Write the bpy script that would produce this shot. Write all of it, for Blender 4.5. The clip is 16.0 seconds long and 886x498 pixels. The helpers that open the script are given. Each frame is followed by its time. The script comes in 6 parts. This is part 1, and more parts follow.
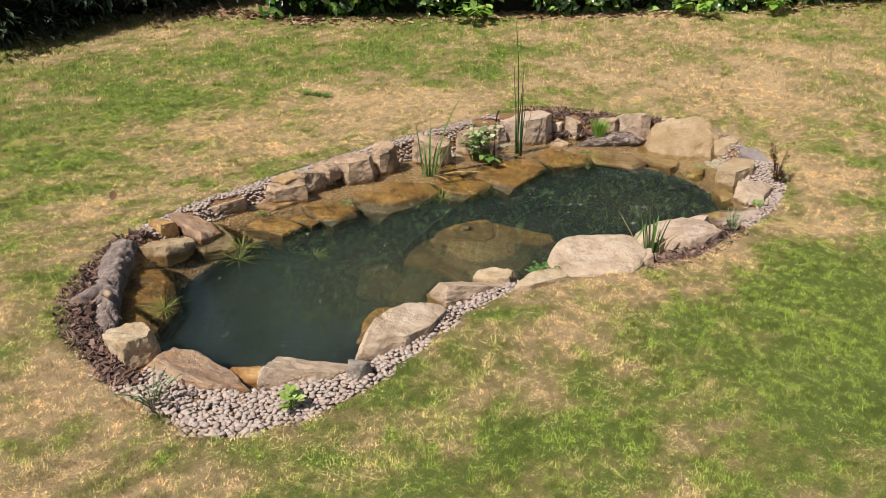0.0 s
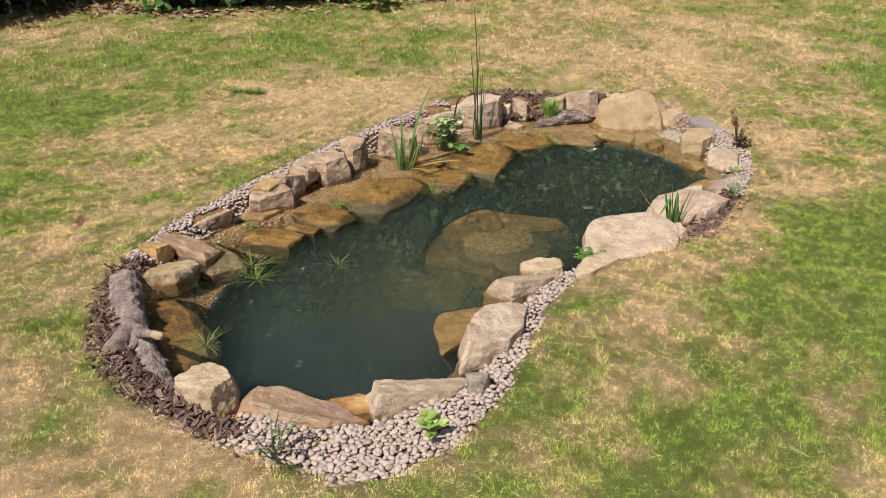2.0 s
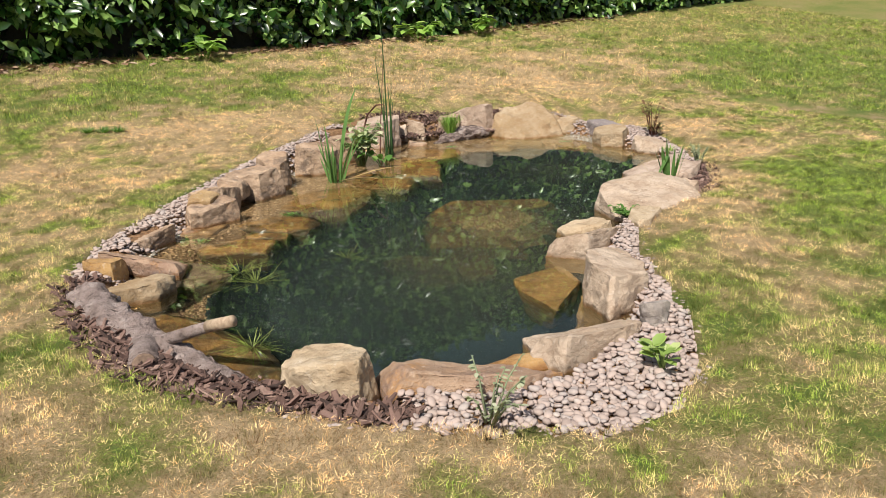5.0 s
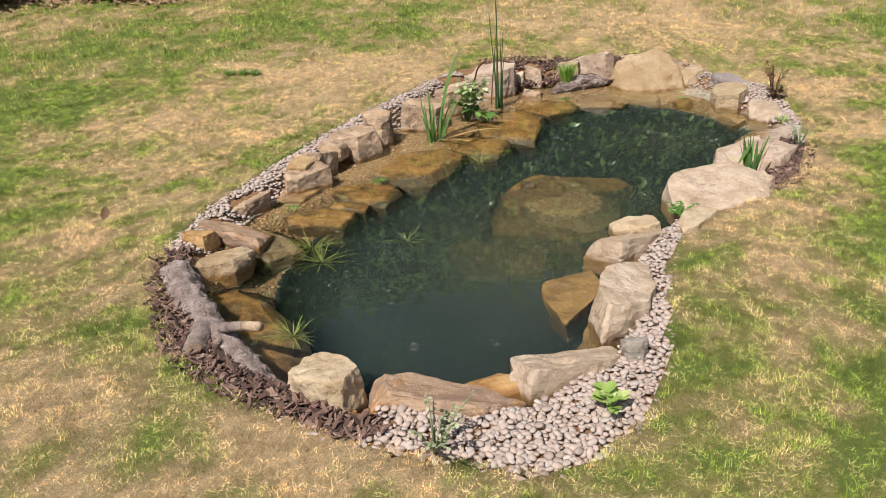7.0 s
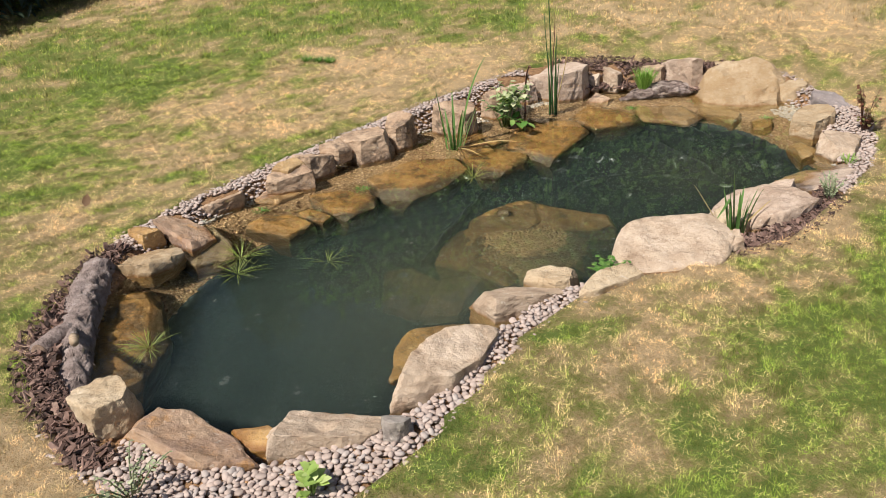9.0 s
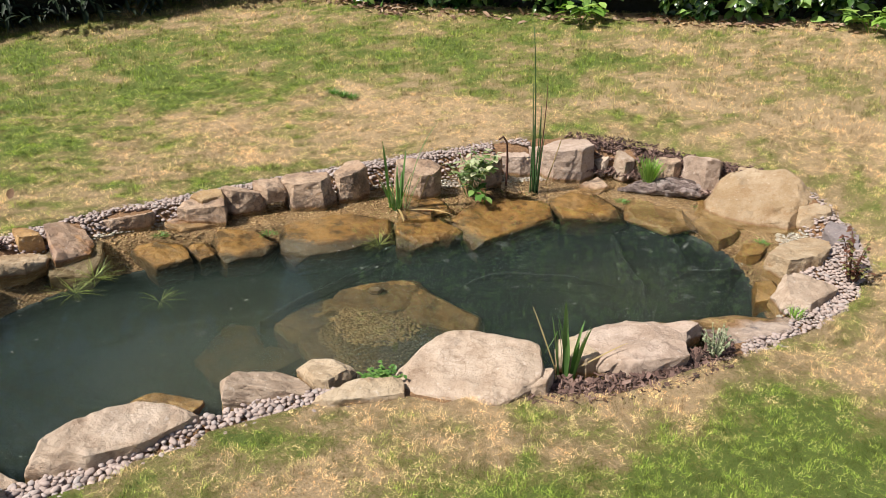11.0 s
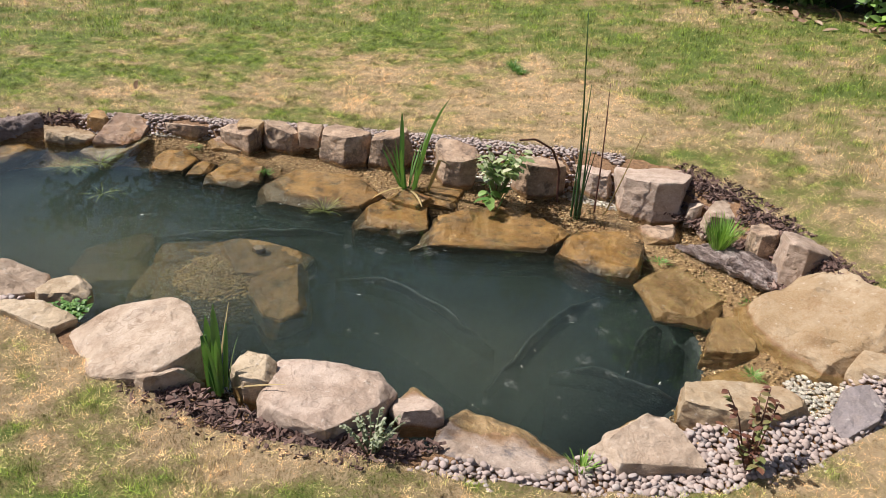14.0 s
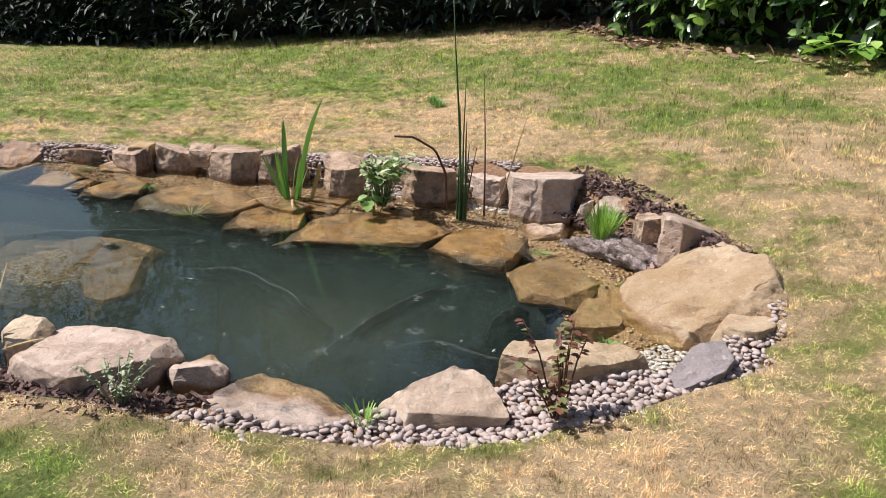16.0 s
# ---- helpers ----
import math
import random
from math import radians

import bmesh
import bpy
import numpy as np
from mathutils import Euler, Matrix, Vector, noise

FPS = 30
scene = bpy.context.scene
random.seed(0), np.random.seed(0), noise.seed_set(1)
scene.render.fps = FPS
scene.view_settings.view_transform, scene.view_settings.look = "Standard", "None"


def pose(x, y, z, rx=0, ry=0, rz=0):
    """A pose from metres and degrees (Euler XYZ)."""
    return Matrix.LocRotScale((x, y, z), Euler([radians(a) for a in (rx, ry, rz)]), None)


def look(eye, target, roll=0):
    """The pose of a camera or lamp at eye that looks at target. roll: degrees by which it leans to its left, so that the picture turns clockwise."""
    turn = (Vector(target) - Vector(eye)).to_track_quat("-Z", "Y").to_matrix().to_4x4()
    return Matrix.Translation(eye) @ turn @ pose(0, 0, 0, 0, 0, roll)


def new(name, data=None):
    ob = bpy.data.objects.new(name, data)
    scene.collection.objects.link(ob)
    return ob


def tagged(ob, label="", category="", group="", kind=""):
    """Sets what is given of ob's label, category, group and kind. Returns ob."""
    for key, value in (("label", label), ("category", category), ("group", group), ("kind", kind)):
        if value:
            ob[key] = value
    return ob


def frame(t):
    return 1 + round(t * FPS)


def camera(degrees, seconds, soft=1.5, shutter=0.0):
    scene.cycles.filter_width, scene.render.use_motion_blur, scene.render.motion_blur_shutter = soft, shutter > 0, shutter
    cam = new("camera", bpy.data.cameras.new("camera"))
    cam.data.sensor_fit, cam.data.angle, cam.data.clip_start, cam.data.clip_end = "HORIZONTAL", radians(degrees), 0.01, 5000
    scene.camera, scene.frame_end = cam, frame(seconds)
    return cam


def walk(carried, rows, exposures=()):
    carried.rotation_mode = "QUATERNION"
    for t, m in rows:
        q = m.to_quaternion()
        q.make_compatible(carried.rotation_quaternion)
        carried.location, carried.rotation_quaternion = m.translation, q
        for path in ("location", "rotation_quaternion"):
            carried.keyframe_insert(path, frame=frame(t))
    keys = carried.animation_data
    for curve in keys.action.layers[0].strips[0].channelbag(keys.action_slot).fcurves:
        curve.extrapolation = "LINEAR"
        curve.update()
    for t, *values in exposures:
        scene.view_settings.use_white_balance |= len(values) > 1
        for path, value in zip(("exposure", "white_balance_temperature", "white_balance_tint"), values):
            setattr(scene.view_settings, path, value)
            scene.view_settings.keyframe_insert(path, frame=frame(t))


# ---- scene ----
cam = camera(58.2, 16.0, soft=0.7)
METRES, EYE, TILT, LEAN, TURN = 9.25, 1.55, -23.3, -0.9, 0.0
ROWS = [
    (0.0, 0.0, 0.0, 0.0, -0.0, 0.0, -0.0),
    (0.5, -0.0083, 0.0105, 0.0007, -0.94, -0.69, -0.08),
    (1.0, -0.0273, 0.026, 0.0068, -3.52, -0.89, 0.96),
    (1.5, -0.058, 0.0297, 0.0083, -7.88, -1.04, 3.01),
    (2.0, -0.0955, 0.0308, 0.0097, -11.9, -1.55, 5.65),
    (2.5, -0.1266, 0.0616, 0.0135, -15.61, -1.9, 7.42),
    (3.0, -0.1557, 0.1039, 0.0114, -23.42, -2.45, 9.96),
    (5.5, -0.1913, 0.1332, -0.0271, -29.19, 4.48, 14.4),
    (6.0, -0.1867, 0.1316, -0.0239, -24.64, 5.33, 12.75),
    (6.5, -0.1681, 0.1054, -0.0033, -22.47, -1.25, 10.78),
    (7.0, -0.1502, 0.083, 0.004, -16.68, -2.26, 9.71),
    (7.5, -0.1197, 0.0786, 0.0083, -12.69, -3.93, 7.42),
    (8.0, -0.0865, 0.0731, 0.0129, -8.9, -5.06, 6.62),
    (10.5, 0.1036, 0.0993, 0.0328, 13.26, -1.59, -4.92),
    (11.0, 0.1366, 0.1229, 0.0457, 15.8, -1.86, -7.72),
    (11.5, 0.1765, 0.1431, 0.0556, 21.25, -2.74, -9.7),
    (12.0, 0.2072, 0.1677, 0.0636, 24.36, -3.44, -10.07),
    (12.5, 0.2385, 0.2002, 0.0807, 27.27, -4.72, -12.44),
    (13.0, 0.2752, 0.2364, 0.0959, 37.28, -6.58, -15.44),
    (13.5, 0.2947, 0.2705, 0.1076, 45.49, -9.15, -19.75),
    (14.0, 0.3121, 0.3, 0.1173, 53.96, -13.57, -22.21),
    (14.5, 0.332, 0.3279, 0.1172, 65.73, -18.31, -24.17),
    (15.0, 0.3331, 0.354, 0.097, 66.64, -13.92, -24.04),
    (15.5, 0.3427, 0.3657, 0.0932, 62.92, -8.73, -22.89),
    (16.0, 0.3461, 0.3744, 0.0918, 55.31, -6.01, -20.92),
]
walk(cam, [(t, pose(0, 0, EYE, TILT, LEAN, TURN) @ pose(METRES * x, METRES * y, METRES * z, 90 + pitch, roll, yaw)) for t, x, y, z, yaw, pitch, roll in ROWS],
     exposures=[(0.0, -0.03, 6800, 10), (2.5, 0.02, 6650, 10), (5.5, 0.06, 6600, 10), (8.0, 0.08, 6600, 10), (10.5, 0.13, 6550, 11), (12.5, 0.14, 6400, 12.5), (14.5, 0.16, 6350, 14), (16.0, 0.29, 6150, 15)])

# ---- world and sun ----
SUN_FROM, SUN_HIGH = 219.0, 53.0  # degrees: where the sun stands, from +x towards +y, and its height
world = bpy.data.worlds.new("sky")
scene.world = world
world.use_nodes = True
wn = world.node_tree
sky = wn.nodes.new("ShaderNodeTexSky")
sky.sky_type, sky.sun_disc = "NISHITA", False
sky.sun_elevation, sky.sun_rotation = radians(SUN_HIGH), radians(90 - SUN_FROM)
sky.dust_density = 2.4
wn.links.new(sky.outputs[0], wn.nodes["Background"].inputs[0])
wn.nodes["Background"].inputs[1].default_value = 0.075
sun_data = bpy.data.lights.new("sun", "SUN")
sun_data.energy, sun_data.angle, sun_data.color = 5.6, radians(0.6), (1.0, 0.95, 0.87)
sun = new("sun", sun_data)
sun.matrix_world = look((8 * math.cos(radians(SUN_FROM)), 8 * math.sin(radians(SUN_FROM)), 8 * math.tan(radians(SUN_HIGH))), (0, 0, 0))


# ---- materials ----
class Nodes:
    """A small hand for node trees."""

    def __init__(self, name):
        self.mat = bpy.data.materials.new(name)
        self.mat.use_nodes = True
        self.tree = self.mat.node_tree
        self.bsdf = self.tree.nodes["Principled BSDF"]
        self.out = self.tree.nodes["Material Output"]

    def add(self, kind, **settings):
        node = self.tree.nodes.new("ShaderNode" + kind)
        for key, value in settings.items():
            node.inputs[key].default_value = value
        return node

    def link(self, a, b):
        self.tree.links.new(a, b)

    def coords(self, scale, world_space=False):
        m = self.add("Mapping", Scale=scale if isinstance(scale, tuple) else (scale,) * 3)
        if world_space:
            self.link(self.add("NewGeometry").outputs["Position"], m.inputs["Vector"])
        else:
            tex = self.add("TexCoord")
            shift = self.add("VectorMath")
            rnd = self.add("ObjectInfo")
            wide = self.add("Math")
            wide.operation = "MULTIPLY"
            wide.inputs[1].default_value = 37.0
            self.link(rnd.outputs["Random"], wide.inputs[0])
            self.link(tex.outputs["Object"], shift.inputs[0])
            self.link(wide.outputs[0], shift.inputs[1])
            self.link(shift.outputs[0], m.inputs["Vector"])
        return m.outputs[0]

    def noise(self, scale, detail=6.0, rough=0.6, world_space=False, at=None):
        n = self.add("TexNoise", Scale=1.0, Detail=detail, Roughness=rough)
        self.link(at or self.coords(scale, world_space), n.inputs["Vector"])
        return n.outputs["Fac"]

    def ramp(self, fac, *stops):
        r = self.add("ValToRGB")
        e = r.color_ramp.elements
        while len(e) < len(stops):
            e.new(0.5)
        for el, (pos, col) in zip(e, stops):
            el.position, el.color = pos, (*col, 1) if len(col) == 3 else col
        self.link(fac, r.inputs[0])
        return r.outputs[0]

    def mix(self, fac, a, b, how="MIX"):
        m = self.add("Mix")
        m.data_type, m.blend_type = "RGBA", how
        for socket, v in ((m.inputs[0], fac), (m.inputs[6], a), (m.inputs[7], b)):
            if isinstance(v, (int, float)):
                socket.default_value = v
            elif isinstance(v, tuple):
                socket.default_value = (*v, 1)
            else:
                self.link(v, socket)
        return m.outputs[2]

    def span(self, fac, a, b, c=0.0, d=1.0):
        m = self.add("MapRange")
        for k, v in zip((1, 2, 3, 4), (a, b, c, d)):
            m.inputs[k].default_value = v
        self.link(fac, m.inputs[0])
        return m.outputs[0]

    def math(self, how, a, b):
        m = self.add("Math")
        m.operation = how
        for k, v in enumerate((a, b)):
            if isinstance(v, (int, float)):
                m.inputs[k].default_value = v
            else:
                self.link(v, m.inputs[k])
        return m.outputs[0]

    def bump(self, *heights):
        """heights: (socket, distance) from coarse to fine."""
        last = None
        for socket, far in heights:
            b = self.add("Bump", Strength=1.0, Distance=far)
            self.link(socket, b.inputs["Height"])
            if last:
                self.link(last, b.inputs["Normal"])
            last = b.outputs[0]
        self.link(last, self.bsdf.inputs["Normal"])

    def set(self, color=None, rough=None, **more):
        for key, v in {"Base Color": color, "Roughness": rough, **more}.items():
            if v is None:
                continue
            if isinstance(v, (int, float)):
                self.bsdf.inputs[key].default_value = v
            elif isinstance(v, tuple):
                self.bsdf.inputs[key].default_value = (*v, 1)
            else:
                self.link(v, self.bsdf.inputs[key])
        return self.mat


def sandstone(name, light, mid, dark, stain=(0.10, 0.075, 0.06), stain_from=0.62, sunk_shade=0.0):
    """Split sandstone: mottled, iron-stained in patches, darker and smoother where the water wets it."""
    n = Nodes(name)
    patch, grain, fine = n.noise(4.2, 6, 0.62), n.noise((15, 15, 22), 8, 0.72), n.noise(150, 4, 0.75)
    col = n.ramp(patch, (0.36, dark), (0.47, mid), (0.58, light))
    col = n.mix(n.span(grain, 0.36, 0.56, 0.72, 0.0), col, n.mix(0.5, dark, stain))
    seam = n.noise((3.0, 3.0, 5), 4, 0.55)
    line = n.math("ABSOLUTE", n.math("SUBTRACT", seam, 0.5), 0.0)
    col = n.mix(n.span(line, 0.0, 0.007, 0.5, 0.0), col, stain)
    col = n.mix(n.span(n.noise(6.5, 7, 0.68), stain_from, stain_from + 0.07, 0.0, 0.85), col, stain)
    col = n.mix(n.span(fine, 0.4, 0.7, 0.0, 0.28), col, n.mix(0.5, col, (0.70, 0.62, 0.52)))
    col = n.mix(n.span(n.noise(42, 4, 0.6), 0.62, 0.70, 0.0, 0.35), col, (0.70, 0.63, 0.54))
    col = n.mix(n.span(n.noise(70, 4, 0.6), 0.63, 0.72, 0.0, 0.45), col, n.mix(0.6, col, (0.06, 0.045, 0.035)))
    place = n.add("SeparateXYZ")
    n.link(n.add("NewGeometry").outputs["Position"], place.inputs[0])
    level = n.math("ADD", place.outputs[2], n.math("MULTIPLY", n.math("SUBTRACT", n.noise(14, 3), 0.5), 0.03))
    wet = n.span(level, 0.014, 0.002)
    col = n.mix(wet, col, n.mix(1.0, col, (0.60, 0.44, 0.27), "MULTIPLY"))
    # submerged faces darkened in the colour, in place of shade and murky depth
    if sunk_shade:
        col = n.mix(n.span(level, -0.062, -0.085, 0.0, sunk_shade), col, (0.045, 0.032, 0.018))
    n.bump((n.noise((9, 9, 14), 5, 0.6), 0.013), (grain, 0.010), (n.noise(48, 5, 0.7), 0.0045), (fine, 0.0015))
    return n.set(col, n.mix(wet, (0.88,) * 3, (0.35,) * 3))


STONE = {
    "pale": sandstone("pale_sandstone", (0.53, 0.42, 0.325), (0.47, 0.36, 0.265), (0.37, 0.27, 0.19), (0.25, 0.165, 0.105), 0.58),
    "cream": sandstone("cream_sandstone", (0.53, 0.42, 0.29), (0.47, 0.36, 0.235), (0.36, 0.26, 0.155), (0.30, 0.20, 0.11), 0.6),
    "tan": sandstone("tan_sandstone", (0.437, 0.336, 0.218), (0.378, 0.277, 0.168), (0.302, 0.202, 0.101), (0.277, 0.168, 0.0756), 0.57),
    "patchy": sandstone("patchy_sandstone", (0.50, 0.40, 0.325), (0.43, 0.33, 0.26), (0.31, 0.22, 0.15), (0.135, 0.115, 0.115), 0.50),
    "pink": sandstone("pinkish_sandstone", (0.52, 0.405, 0.325), (0.46, 0.345, 0.265), (0.36, 0.255, 0.185), (0.22, 0.15, 0.11), 0.6),
    "gold": sandstone("golden_sandstone", (0.487, 0.344, 0.176), (0.403, 0.265, 0.118), (0.286, 0.172, 0.0714), (0.168, 0.101, 0.0504), 0.6),
    "red": sandstone("iron_stained_sandstone", (0.42, 0.285, 0.19), (0.29, 0.185, 0.13), (0.13, 0.09, 0.085), (0.42, 0.22, 0.08), 0.58),
    "grey": sandstone("grey_sandstone", (0.353, 0.311, 0.277), (0.277, 0.244, 0.227), (0.185, 0.16, 0.151), (0.134, 0.109, 0.101), 0.6),
    "slate": sandstone("slaty_sandstone", (0.27, 0.23, 0.23), (0.21, 0.18, 0.18), (0.15, 0.125, 0.13), (0.30, 0.24, 0.21), 0.66),
    "brown": sandstone("brown_sandstone", (0.48, 0.34, 0.23), (0.39, 0.26, 0.165), (0.25, 0.155, 0.095), (0.12, 0.08, 0.055), 0.56),
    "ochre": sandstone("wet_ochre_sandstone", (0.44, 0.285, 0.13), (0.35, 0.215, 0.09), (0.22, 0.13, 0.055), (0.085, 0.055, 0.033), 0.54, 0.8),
    "orange": sandstone("orange_sandstone", (0.50, 0.31, 0.12), (0.42, 0.24, 0.08), (0.28, 0.15, 0.05), (0.19, 0.105, 0.045), 0.58),
    "dun": sandstone("silted_sandstone", (0.40, 0.28, 0.135), (0.31, 0.21, 0.095), (0.21, 0.135, 0.06), (0.12, 0.085, 0.045), 0.58),
    "dust": sandstone("dusty_submerged_sandstone", (0.42, 0.32, 0.21), (0.35, 0.255, 0.16), (0.26, 0.18, 0.11), (0.17, 0.12, 0.075), 0.58),
}


def lawn_material(name, blades):
    n = Nodes(name)
    dry = n.add("Attribute")
    dry.attribute_name = "dryness"
    d = dry.outputs["Fac"]
    geo = n.add("NewGeometry")
    if blades:
        d = n.math("ADD", d, n.span(geo.outputs["Random Per Island"], 0, 1, -0.3, 0.3))
        col = n.ramp(d, (0.05, (0.24, 0.35, 0.055)), (0.26, (0.42, 0.45, 0.125)), (0.46, (0.56, 0.49, 0.23)), (0.66, (0.74, 0.56, 0.315)), (0.86, (0.83, 0.645, 0.40)), (1.0, (0.70, 0.43, 0.21)))
    else:
        d = n.math("ADD", d, n.span(n.noise(70, 8, 0.8, True), 0.3, 0.7, -0.45, 0.3))
        d = n.math("ADD", d, n.span(n.noise(1.6, 6, 0.65, True), 0.3, 0.7, -0.22, 0.22))
        col = n.ramp(d, (0.05, (0.13, 0.18, 0.04)), (0.3, (0.23, 0.225, 0.07)), (0.55, (0.30, 0.235, 0.12)), (0.9, (0.50, 0.37, 0.22)))
        n.bump((n.noise(30, 6, 0.75, True), 0.015), (n.noise(160, 4, 0.7, True), 0.008))
    if blades:
        again = n.math("FRACT", n.math("MULTIPLY", geo.outputs["Random Per Island"], 57.0), 0.0)
        tone = n.ramp(again, (0.0, (0.62, 0.60, 0.54)), (0.3, (0.93, 0.92, 0.88)), (0.6, (1.07, 1.07, 1.02)), (1.0, (1.24, 1.23, 1.17)))
        col = n.mix(1.0, col, tone, "MULTIPLY")
        # light-dark factor in the blade colour, in place of shade between tufts
        tuft_shading = n.add("Attribute")
        tuft_shading.attribute_name = "tuft_shading"
        col = n.mix(1.0, col, n.ramp(tuft_shading.outputs["Fac"], (0.0, (0.36, 0.35, 0.31)), (0.5, (1.0, 1.0, 0.97)), (1.0, (1.62, 1.62, 1.55))), "MULTIPLY")
    n.set(col, 0.75, **{"Specular IOR Level": 0.25})
    if blades:
        thin, both = n.add("BsdfTranslucent"), n.add("MixShader", Fac=0.28)
        n.link(col, thin.inputs["Color"])
        n.link(n.bsdf.outputs[0], both.inputs[1])
        n.link(thin.outputs[0], both.inputs[2])
        n.link(both.outputs[0], n.out.inputs["Surface"])
    return n.mat


LAWN, BLADES = lawn_material("mown_lawn", False), lawn_material("grass_blades", True)


def mottled(name, stops, scale, rough=0.8, relief=((40, 0.004),), island=0.0, **more):
    n = Nodes(name)
    fac = n.noise(scale, 6, 0.65)
    if island:
        fac = n.math("ADD", n.math("MULTIPLY", fac, 0.5), n.span(n.add("NewGeometry").outputs["Random Per Island"], 0, 1, 0.25 - island, 0.25 + island))
    col = n.ramp(fac, *stops)
    if relief:
        n.bump(*[(n.noise(s, 5, 0.65), far) for s, far in relief])
    return n.set(col, rough, **more)


def per_object(name, stops, scale, rough=0.8, relief=((60, 0.002),)):
    n = Nodes(name)
    fac = n.math("ADD", n.math("MULTIPLY", n.noise(scale, 5, 0.6), 0.4), n.math("MULTIPLY", n.add("ObjectInfo").outputs["Random"], 0.6))
    n.bump(*[(n.noise(s, 5, 0.6), far) for s, far in relief])
    return n.set(n.ramp(fac, *stops), rough)


PEBBLE_STOPS = ((0.1, (0.25, 0.195, 0.17)), (0.3, (0.36, 0.285, 0.25)), (0.55, (0.45, 0.355, 0.31)), (0.75, (0.37, 0.32, 0.30)), (0.92, (0.55, 0.47, 0.415)))
PEBBLE = per_object("rounded_pebble", PEBBLE_STOPS, 30)
PEBBLES = mottled("rounded_pebbles", PEBBLE_STOPS, 30, 0.8, ((60, 0.002),), island=0.3)
GRAVEL = mottled("wet_gravel", ((0.2, (0.18, 0.09, 0.04)), (0.45, (0.33, 0.185, 0.09)), (0.7, (0.44, 0.265, 0.14)), (0.9, (0.50, 0.36, 0.24))), 20, 0.6, ((80, 0.002),), island=0.3)
SUNKEN = mottled("silted_gravel", ((0.2, (0.27, 0.155, 0.065)), (0.5, (0.34, 0.205, 0.09)), (0.8, (0.41, 0.265, 0.125))), 25, 0.8, ((80, 0.002),), island=0.3)
BED = mottled("gritty_silt", ((0.3, (0.13, 0.066, 0.030)), (0.5, (0.26, 0.142, 0.066)), (0.72, (0.40, 0.24, 0.12))), 60, 0.7, ((55, 0.012), (160, 0.006)))
LINER = mottled("silted_pond_liner", ((0.3, (0.010, 0.014, 0.013)), (0.6, (0.022, 0.028, 0.025)), (0.8, (0.05, 0.06, 0.045))), 4, 0.6, ((5, 0.02), (40, 0.004)))
BARK = mottled("log_bark", ((0.28, (0.075, 0.055, 0.05)), (0.4, (0.25, 0.19, 0.17)), (0.55, (0.36, 0.285, 0.26)), (0.72, (0.50, 0.42, 0.39))), 20, 0.95, ((24, 0.03), (65, 0.012), (150, 0.006)))
BROKEN = mottled("broken_wood", ((0.3, (0.08, 0.05, 0.035)), (0.7, (0.26, 0.18, 0.13))), 60, 0.9)
CUT_WOOD = mottled("weathered_cut_wood", ((0.3, (0.24, 0.165, 0.11)), (0.7, (0.50, 0.39, 0.28))), 60, 0.85)
MULCH = mottled("bark_mulch", ((0.15, (0.035, 0.021, 0.017)), (0.45, (0.115, 0.066, 0.052)), (0.75, (0.21, 0.13, 0.105)), (0.95, (0.46, 0.34, 0.27))), 25, 0.9, ((70, 0.004),), island=0.34)
DRIFT = mottled("dark_driftwood", ((0.34, (0.06, 0.04, 0.034)), (0.47, (0.24, 0.175, 0.15)), (0.6, (0.50, 0.41, 0.37))), (9, 26, 26), 0.6, ((20, 0.05), (60, 0.02)))


def foliage(name, a, b, c, rough=0.4, glow=0.25):
    """Leaf: varied by piece, a little light passes through it."""
    n = Nodes(name)
    fac = n.math("ADD", n.math("MULTIPLY", n.noise(14, 4), 0.35), n.math("MULTIPLY", n.add("NewGeometry").outputs["Random Per Island"], 0.65))
    col = n.ramp(fac, (0.15, a), (0.48, b), (0.78, c))
    n.set(col, rough)
    thin = n.add("BsdfTranslucent")
    n.link(n.mix(1.0, col, (1.0, 1.15, 0.5), "MULTIPLY"), thin.inputs["Color"])
    both = n.add("MixShader", Fac=glow)
    n.link(n.bsdf.outputs[0], both.inputs[1])
    n.link(thin.outputs[0], both.inputs[2])
    n.link(both.outputs[0], n.out.inputs["Surface"])
    return n.mat


# random pale leaves stand in for sun glints, dark ones for shaded depth
LAUREL = foliage("laurel_leaf", (0.009, 0.028, 0.006), (0.030, 0.09, 0.015), (0.30, 0.48, 0.13), 0.27, 0.22)
LAUREL.node_tree.nodes["Principled BSDF"].inputs["Specular IOR Level"].default_value = 0.75
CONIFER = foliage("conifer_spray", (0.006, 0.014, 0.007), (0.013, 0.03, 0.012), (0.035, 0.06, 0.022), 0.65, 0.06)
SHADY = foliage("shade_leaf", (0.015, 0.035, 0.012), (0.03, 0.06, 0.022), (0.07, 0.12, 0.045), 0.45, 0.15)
# near-black colour in place of the shade deep between leaves
CORE = mottled("hedge_inner_shade", ((0.3, (0.004, 0.006, 0.003)), (0.7, (0.014, 0.015, 0.010))), 12, 0.9, ((10, 0.05),))
REED = foliage("reed_green", (0.08, 0.18, 0.05), (0.15, 0.28, 0.08), (0.30, 0.42, 0.15), 0.35)
RUSH = foliage("rush_green", (0.03, 0.08, 0.025), (0.06, 0.13, 0.04), (0.12, 0.2, 0.06), 0.5)
WEED = foliage("water_weed", (0.12, 0.14, 0.03), (0.20, 0.22, 0.05), (0.30, 0.32, 0.09), 0.5)
FRESH = foliage("fresh_green", (0.13, 0.26, 0.04), (0.24, 0.42, 0.07), (0.38, 0.55, 0.14), 0.5)
PALE_LEAF = foliage("pale_green_leaf", (0.22, 0.33, 0.08), (0.34, 0.46, 0.13), (0.48, 0.56, 0.24), 0.5)
